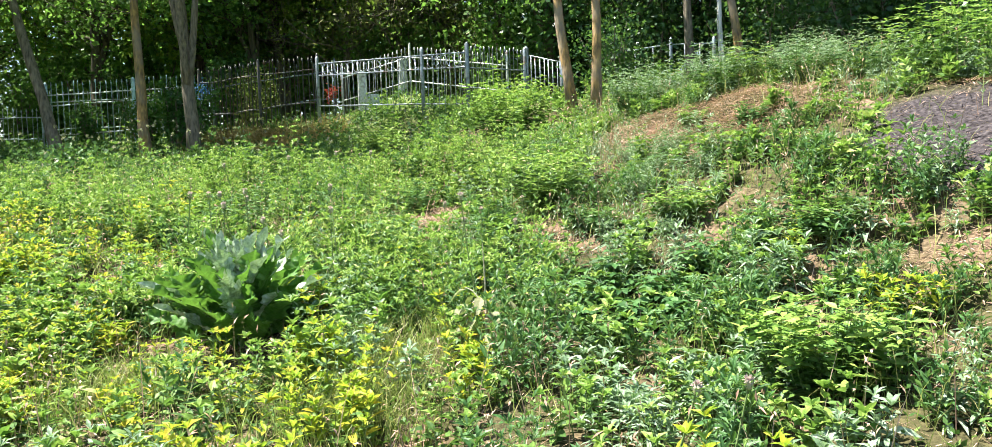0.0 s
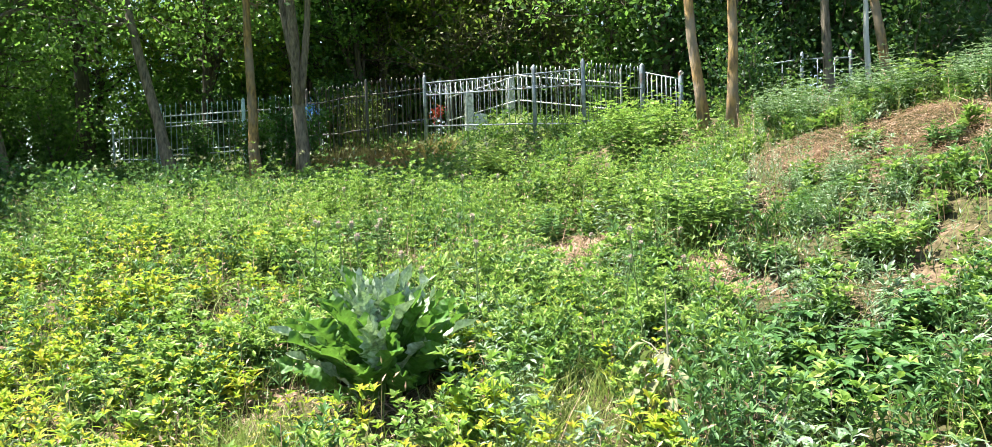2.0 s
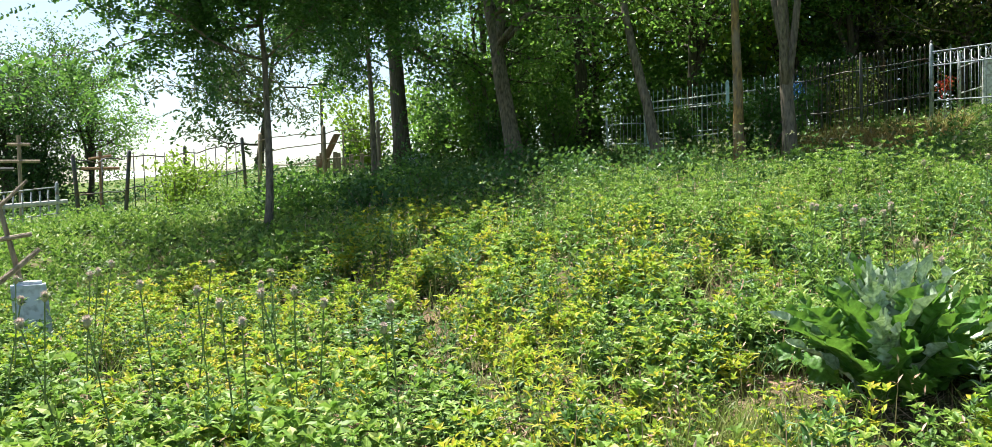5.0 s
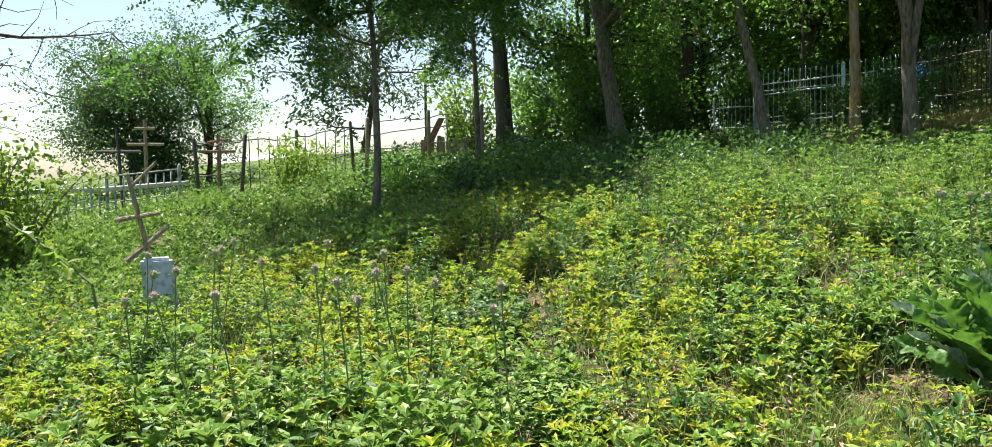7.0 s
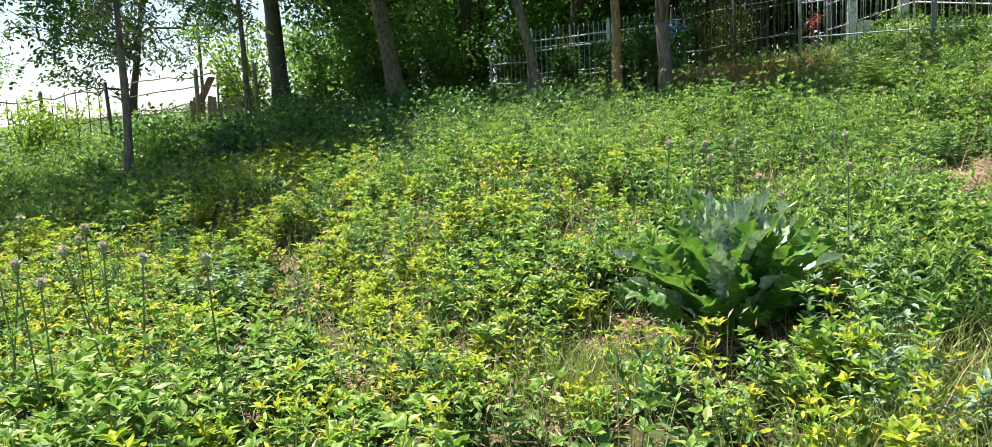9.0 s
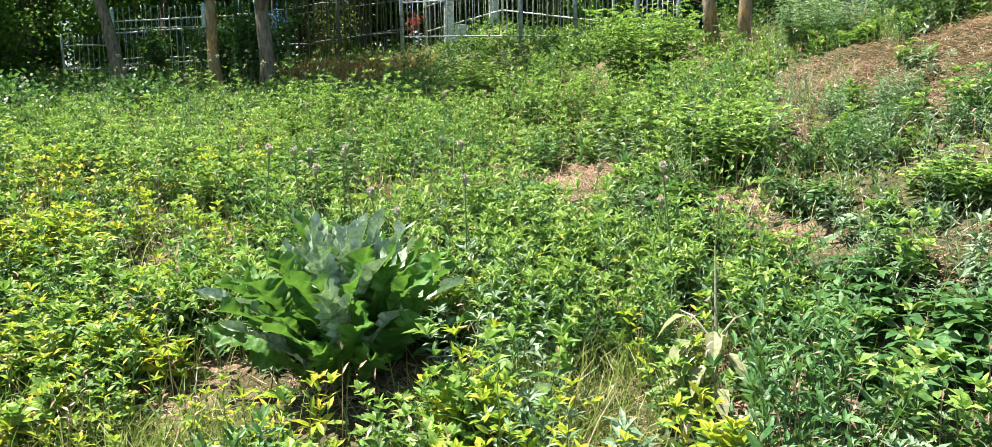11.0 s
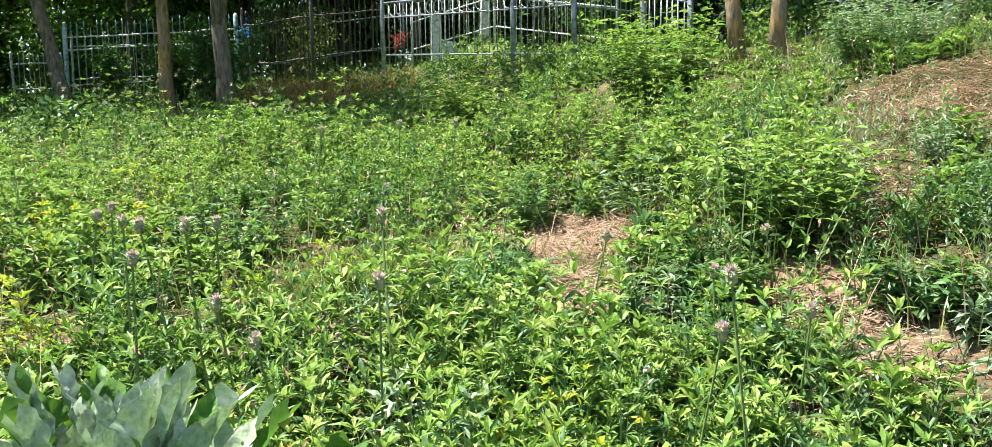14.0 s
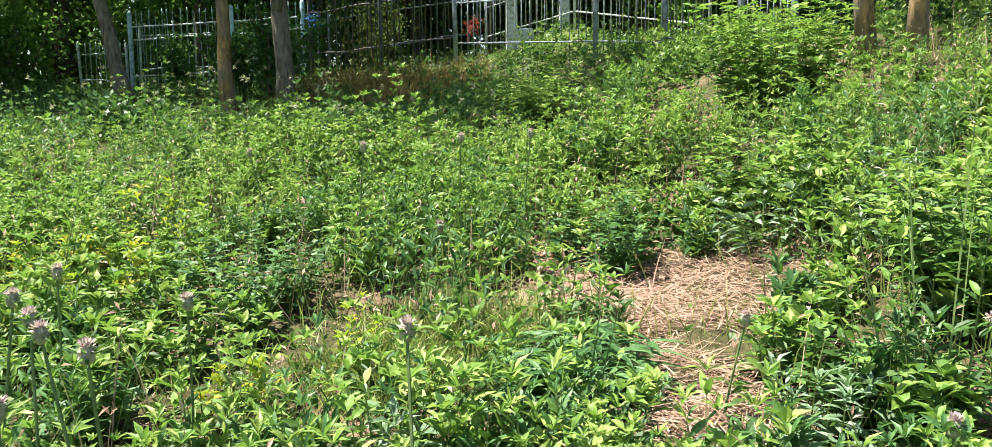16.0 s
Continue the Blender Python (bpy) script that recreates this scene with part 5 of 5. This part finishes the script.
COOL = [M_COOL, M_WEED, M_STEM]
clump("bushy_weed", 1.45, 4.35, 0.62, 1.0, 60, 0.11, 0.45, GREEN, "bushy weed with broad fresh leaves and dark inside", 7, 0.3)
clump("bushy_weed", -5.5, 5.15, 0.5, 0.75, 46, 0.085, 0.45, COOL, "dark green bushy weed in the sunlit field")
clump("bushy_weed", -3.75, 4.1, 0.4, 0.7, 46, 0.085, 0.42, GREEN, "bushy weed with dark shaded inside and bright top", 6, 0.3)
clump("bushy_weed", 0.15, 8.75, 0.72, 1.15, 60, 0.1, 0.5, GREEN, "tall bushy weed beside the bare path", 7, 0.25)
clump("bushy_weed", -0.5, 10.6, 0.6, 1.2, 50, 0.1, 0.45, GREEN, "broad bushy weed with yellow-green tips", 6, 0.3)
clump("bushy_weed", -0.35, 12.9, 1.25, 1.5, 90, 0.12, 0.45, GREEN, "tall stand of yellow-green weeds near the fence", 8, 0.35)
clump("bushy_weed", -2.9, 15.4, 0.9, 1.5, 60, 0.12, 0.45, GREEN, "tall stand of yellow-green weeds near the fence", 8, 0.35)
clump("blue_bush", 1.5, 11.6, 0.8, 1.3, 130, 0.09, 0.26, [M_COOL, M_SILVER, M_STEM], "bluish bushy herb on top of the bank", 8, 0.4)
for px, py, hh, ww in ((2.5, 11.7, 0.75, 1.2), (2.3, 10.6, 0.6, 1.0), (3.0, 9.9, 0.6, 1.0), (3.5, 9.2, 0.65, 1.0), (3.3, 10.7, 0.7, 1.1)):
    clump("blue_bush", px, py, hh, ww, 80, 0.09, 0.24, [M_COOL, M_SILVER, M_STEM], "bluish green bushy herb on the bank", 8, 0.3)
clump("bushy_weed", 3.9, 8.3, 0.85, 1.4, 60, 0.1, 0.45, GREEN, "tall pale weeds above the burnt patch", 7, 0.2)
clump("bushy_weed", 4.6, 9.2, 1.0, 1.6, 70, 0.1, 0.4, COOL, "tall grey-green weeds on the bank", 7, 0.2)
for px, py in ((1.2, 8.4), (1.5, 8.0), (0.95, 8.15), (1.4, 8.85), (1.75, 8.3), (1.1, 9.1)):
    clump("silvery_herb", px, py, 0.34, 0.5, 34, 0.08, 0.2, [M_SILVER, M_COOL, M_STEM], "bluish silvery herb at the edge of the straw", 7, 0.2)
clump("bushy_weed", 1.75, 9.5, 0.25, 0.4, 18, 0.08, 0.4, GREEN, "small green weed standing in the straw", 5, 0.2)
clump("bushy_weed", 2.2, 8.7, 0.25, 0.4, 18, 0.08, 0.4, COOL, "small green weed standing in the straw", 5, 0.2)
clump("bushy_weed", 2.6, 10.7, 0.6, 1.0, 40, 0.09, 0.42, GREEN, "green weeds at the edge of the straw", 6, 0.2)
clump("bushy_weed", -0.4, 8.05, 0.3, 0.7, 40, 0.085, 0.45, COOL, "low green weeds between straw patches", 6, 0.1)
clump("bushy_weed", -0.35, 7.4, 0.28, 0.7, 40, 0.08, 0.42, COOL, "low green weeds between straw patches", 6, 0.0)
clump("bushy_weed", 0.5, 7.7, 0.28, 0.55, 34, 0.09, 0.42, COOL, "bushy weed beside bare straw", 6, 0.05)
clump("bushy_weed", 1.25, 7.2, 0.34, 0.8, 44, 0.09, 0.45, GREEN, "bushy weed beside bare straw", 6, 0.25)
clump("bushy_weed", 2.0, 6.0, 0.34, 0.8, 44, 0.09, 0.45, COOL, "green weeds before the burnt patch", 6, 0.2)
clump("bushy_weed", -1.5, 9.9, 0.5, 1.0, 44, 0.09, 0.45, COOL, "dark green weeds in the middle of the slope", 6, 0.1)
clump("bushy_weed", -3.2, 9.0, 0.5, 1.2, 50, 0.08, 0.42, COOL, "dark green weeds in the middle of the slope", 6, 0.1)
clump("fern_like_weed", -1.45, 8.25, 0.28, 0.65, 46, 0.25, 0.15, COOL, "low weed with long narrow dark green leaves", 4, 0.0, "weed", 0.35, 0.3)
clump("fern_like_weed", -3.6, 8.2, 0.3, 0.75, 40, 0.18, 0.16, GREEN, "low weed with long narrow leaves", 4, 0.0, "weed", 0.35, 0.3)
clump("broad_weed", 0.3, 6.3, 0.32, 0.7, 22, 0.14, 0.55, COOL, "low weed with broad round-tipped leaves", 4, 0.0, "weed", 0.3, 0.2)
for px, py in ((0.55, 6.45), (0.95, 6.15), (0.35, 5.75), (0.62, 6.75), (1.1, 5.7), (1.25, 6.3)):
    clump("broad_weed", px, py, 0.26, 0.6, 20, 0.13, 0.52, COOL, "low weed with broad round-tipped leaves", 4, 0.0, "weed", 0.3, 0.25)
clump("broad_weed", 0.75, 5.9, 0.3, 0.7, 22, 0.14, 0.55, COOL, "low weed with broad round-tipped leaves", 4, 0.0, "weed", 0.3, 0.2)


M_WILT = leaf_mat("wilted_leaf", ((0.0, (0.1, 0.12, 0.05)), (0.5, (0.19, 0.2, 0.1)), (1.0, (0.28, 0.26, 0.15))), 0.2, 0.6)


def dead_weed():
    """A wilted plant with a pale stalk and hanging leaves."""
    x, y = -0.36, 5.6
    ob = empty("wilted_weed", x, y, gz(x, y), 0, "wilted weed with pale stalk and hanging leaves", "weed")
    h = Heap()
    h.tube([(0, 0, 0), (0.01, 0, 0.3), (0.0, 0.01, 0.72)], [0.011, 0.009, 0.003], 6)
    part_np("stalk", *h.out()[:2], M_SEED, ob)
    for a in (0.4, 2.5, 4.6):
        h = Heap()
        h.tube([(0.005, 0, 0.3), (0.1 * math.cos(a), 0.1 * math.sin(a), 0.4), (0.17 * math.cos(a), 0.17 * math.sin(a), 0.42)], [0.006, 0.004, 0.003], 5)
        part_np("branch", *h.out()[:2], M_SEED, ob)
    n = 18
    a = 2.4 * np.arange(n)
    p = np.stack([0.12 * np.cos(a), 0.12 * np.sin(a), np.linspace(0.1, 0.42, n)], 1)
    for k in range(n):
        h = Heap()
        h.fine_leaves(p[k:k + 1], np.array([(np.cos(a[k]), np.sin(a[k]), -0.3)]), 0.13, 0.085, 0.2, 0.55)
        part_np("hanging_leaf", *h.out()[:2], M_WILT, ob)


dead_weed()


def flower_thistle(x, y, height, k):
    """A flowering thistle: a thin stalk, small spiny leaves and a pink head on green bracts."""
    ob = empty("flowering_thistle", x, y, gz(x, y), 0, "thin thistle stalk with a pale pink flower head", "thistle", "flowering thistles")
    lean = np.array((rng.normal(0, 0.11), rng.normal(0, 0.11), 1.0)) * height
    h = Heap()
    h.tube([np.zeros(3), lean * 0.5 + np.array((rng.normal(0, 0.02), rng.normal(0, 0.02), 0)), lean], [0.0055, 0.0045, 0.004], 5)
    part_np("stalk", *h.out()[:2], M_STEM, ob)
    h = Heap()
    h.tube([lean - np.array((0, 0, 0.02)), lean - np.array((0, 0, 0.008)), lean + np.array((0, 0, 0.012)), lean + np.array((0, 0, 0.022))], [0.006, 0.017, 0.019, 0.012], 8, 0, 0.08)
    part_np("involucre", *h.out()[:2], M_SEED, ob, "spiny tan and green flower cup")
    h = Heap()
    n = 12
    f = rng.uniform(0.1, 0.8, n)
    a = rng.uniform(0, 6.28, n)
    h.leaves(lean * f[:, None], np.stack([np.cos(a), np.sin(a), 0.5 + 0 * a], 1), 0.12 * (1.1 - f), 0.035 * (1.1 - f), 0.3, 0.2)
    n = 16
    a = rng.uniform(0, 6.28, n)
    h.leaves(np.tile(lean, (n, 1)), np.stack([np.cos(a), np.sin(a), rng.uniform(-0.2, 0.7, n)], 1), 0.06, 0.009, 0.2, 0.0)
    part_np("leaves", *h.out()[:2], M_WEED, ob)
    h = Heap()
    n = 60
    w = unit(rng.normal(0, 1, (n, 3)) + np.array((0, 0, 1.3)))
    h.leaves(np.tile(lean + np.array((0, 0, 0.014)), (n, 1)), w, 0.03, 0.008, 0.1, 0.0)
    part_np("flower_head", *h.out()[:2], M_PINK, ob, "pale pink head")


# where the flower heads are: x, y and height above sea level of the slope
HEADS = ((-1.56, 6.72, 1.53), (-2.2, 6.66, 1.52), (-2.25, 9.69, 1.89), (-1.59, 6.52, 1.36), (-2.11, 8.92, 1.5), (-0.93, 7.99, 1.22), (-0.46, 7.09, 1.29), (-0.43, 6.22, 1.44), (-0.09, 8.0, 1.33),
         (-2.35, 6.75, 1.5), (-2.45, 6.5, 1.42), (-2.7, 6.9, 1.5), (-2.0, 6.45, 1.3), (-2.55, 7.4, 1.45), (-3.0, 7.1, 1.5), (-3.2, 7.6, 1.5), (-2.8, 9.5, 1.85), (-2.0, 10.2, 1.9), (-3.5, 9.9, 1.8), (-0.65, 6.4, 1.25),
         (-0.2, 6.9, 1.2), (-1.9, 6.35, 1.2), (-3.6, 3.55, 1.16), (-3.95, 3.3, 1.2), (-4.15, 3.45, 1.2), (-4.7, 3.7, 1.24), (-4.35, 3.15, 1.16), (-4.1, 3.05, 1.08), (-4.75, 3.2, 1.2), (-5.4, 3.5, 1.28),
         (-4.7, 2.75, 1.12), (-4.9, 2.6, 1.1), (-6.1, 3.2, 1.26), (-5.6, 2.75, 1.18), (-5.1, 3.1, 1.2), (-4.45, 3.6, 1.1), (-5.0, 3.8, 1.15), (-5.8, 3.1, 1.22), (-6.5, 3.4, 1.2), (-3.9, 3.75, 0.98), (-5.2, 2.4, 1.05),
         (-6.0, 2.6, 1.12), (-6.8, 3.0, 1.15), (0.5, 3.35, 0.75), (0.75, 3.3, 0.76))
for k, (px, py, hh) in enumerate(HEADS):
    flower_thistle(px, py, max(0.35, hh - gz(px, py)), k)

# pale seed heads of umbellifers before the trees
h = Heap()
x, y = spread_points(420, -11, -2, 10.5, 17.5, lambda x, y: 0.05 + 0.5 * smooth(12.5, 15.5, y) * smooth(-10, -7, x))
n = len(x)
z, hh = ground_z(x, y), rng.uniform(0.5, 0.95, n)
base = np.stack([x, y, z], 1)
h.blades(base, np.tile((0, 0, 1.0), (n, 1)) + rng.normal(0, 0.06, (n, 3)), hh, 0.008, 0.05, 0)
for _ in range(12):
    h.leaves(base + np.stack([0 * hh, 0 * hh, hh * 0.97], 1), rng.normal(0, 1, (n, 3)) + np.array((0, 0, 0.6)), 0.05, 0.022, 0.2, 0.0, 1)
v, t, m = h.out()
tagged(part_np("seed_heads", v, t, [M_STEM, M_SEED], None, "", m), "tall umbellifers with pale seed heads", "wild flowers", kind="stuff")
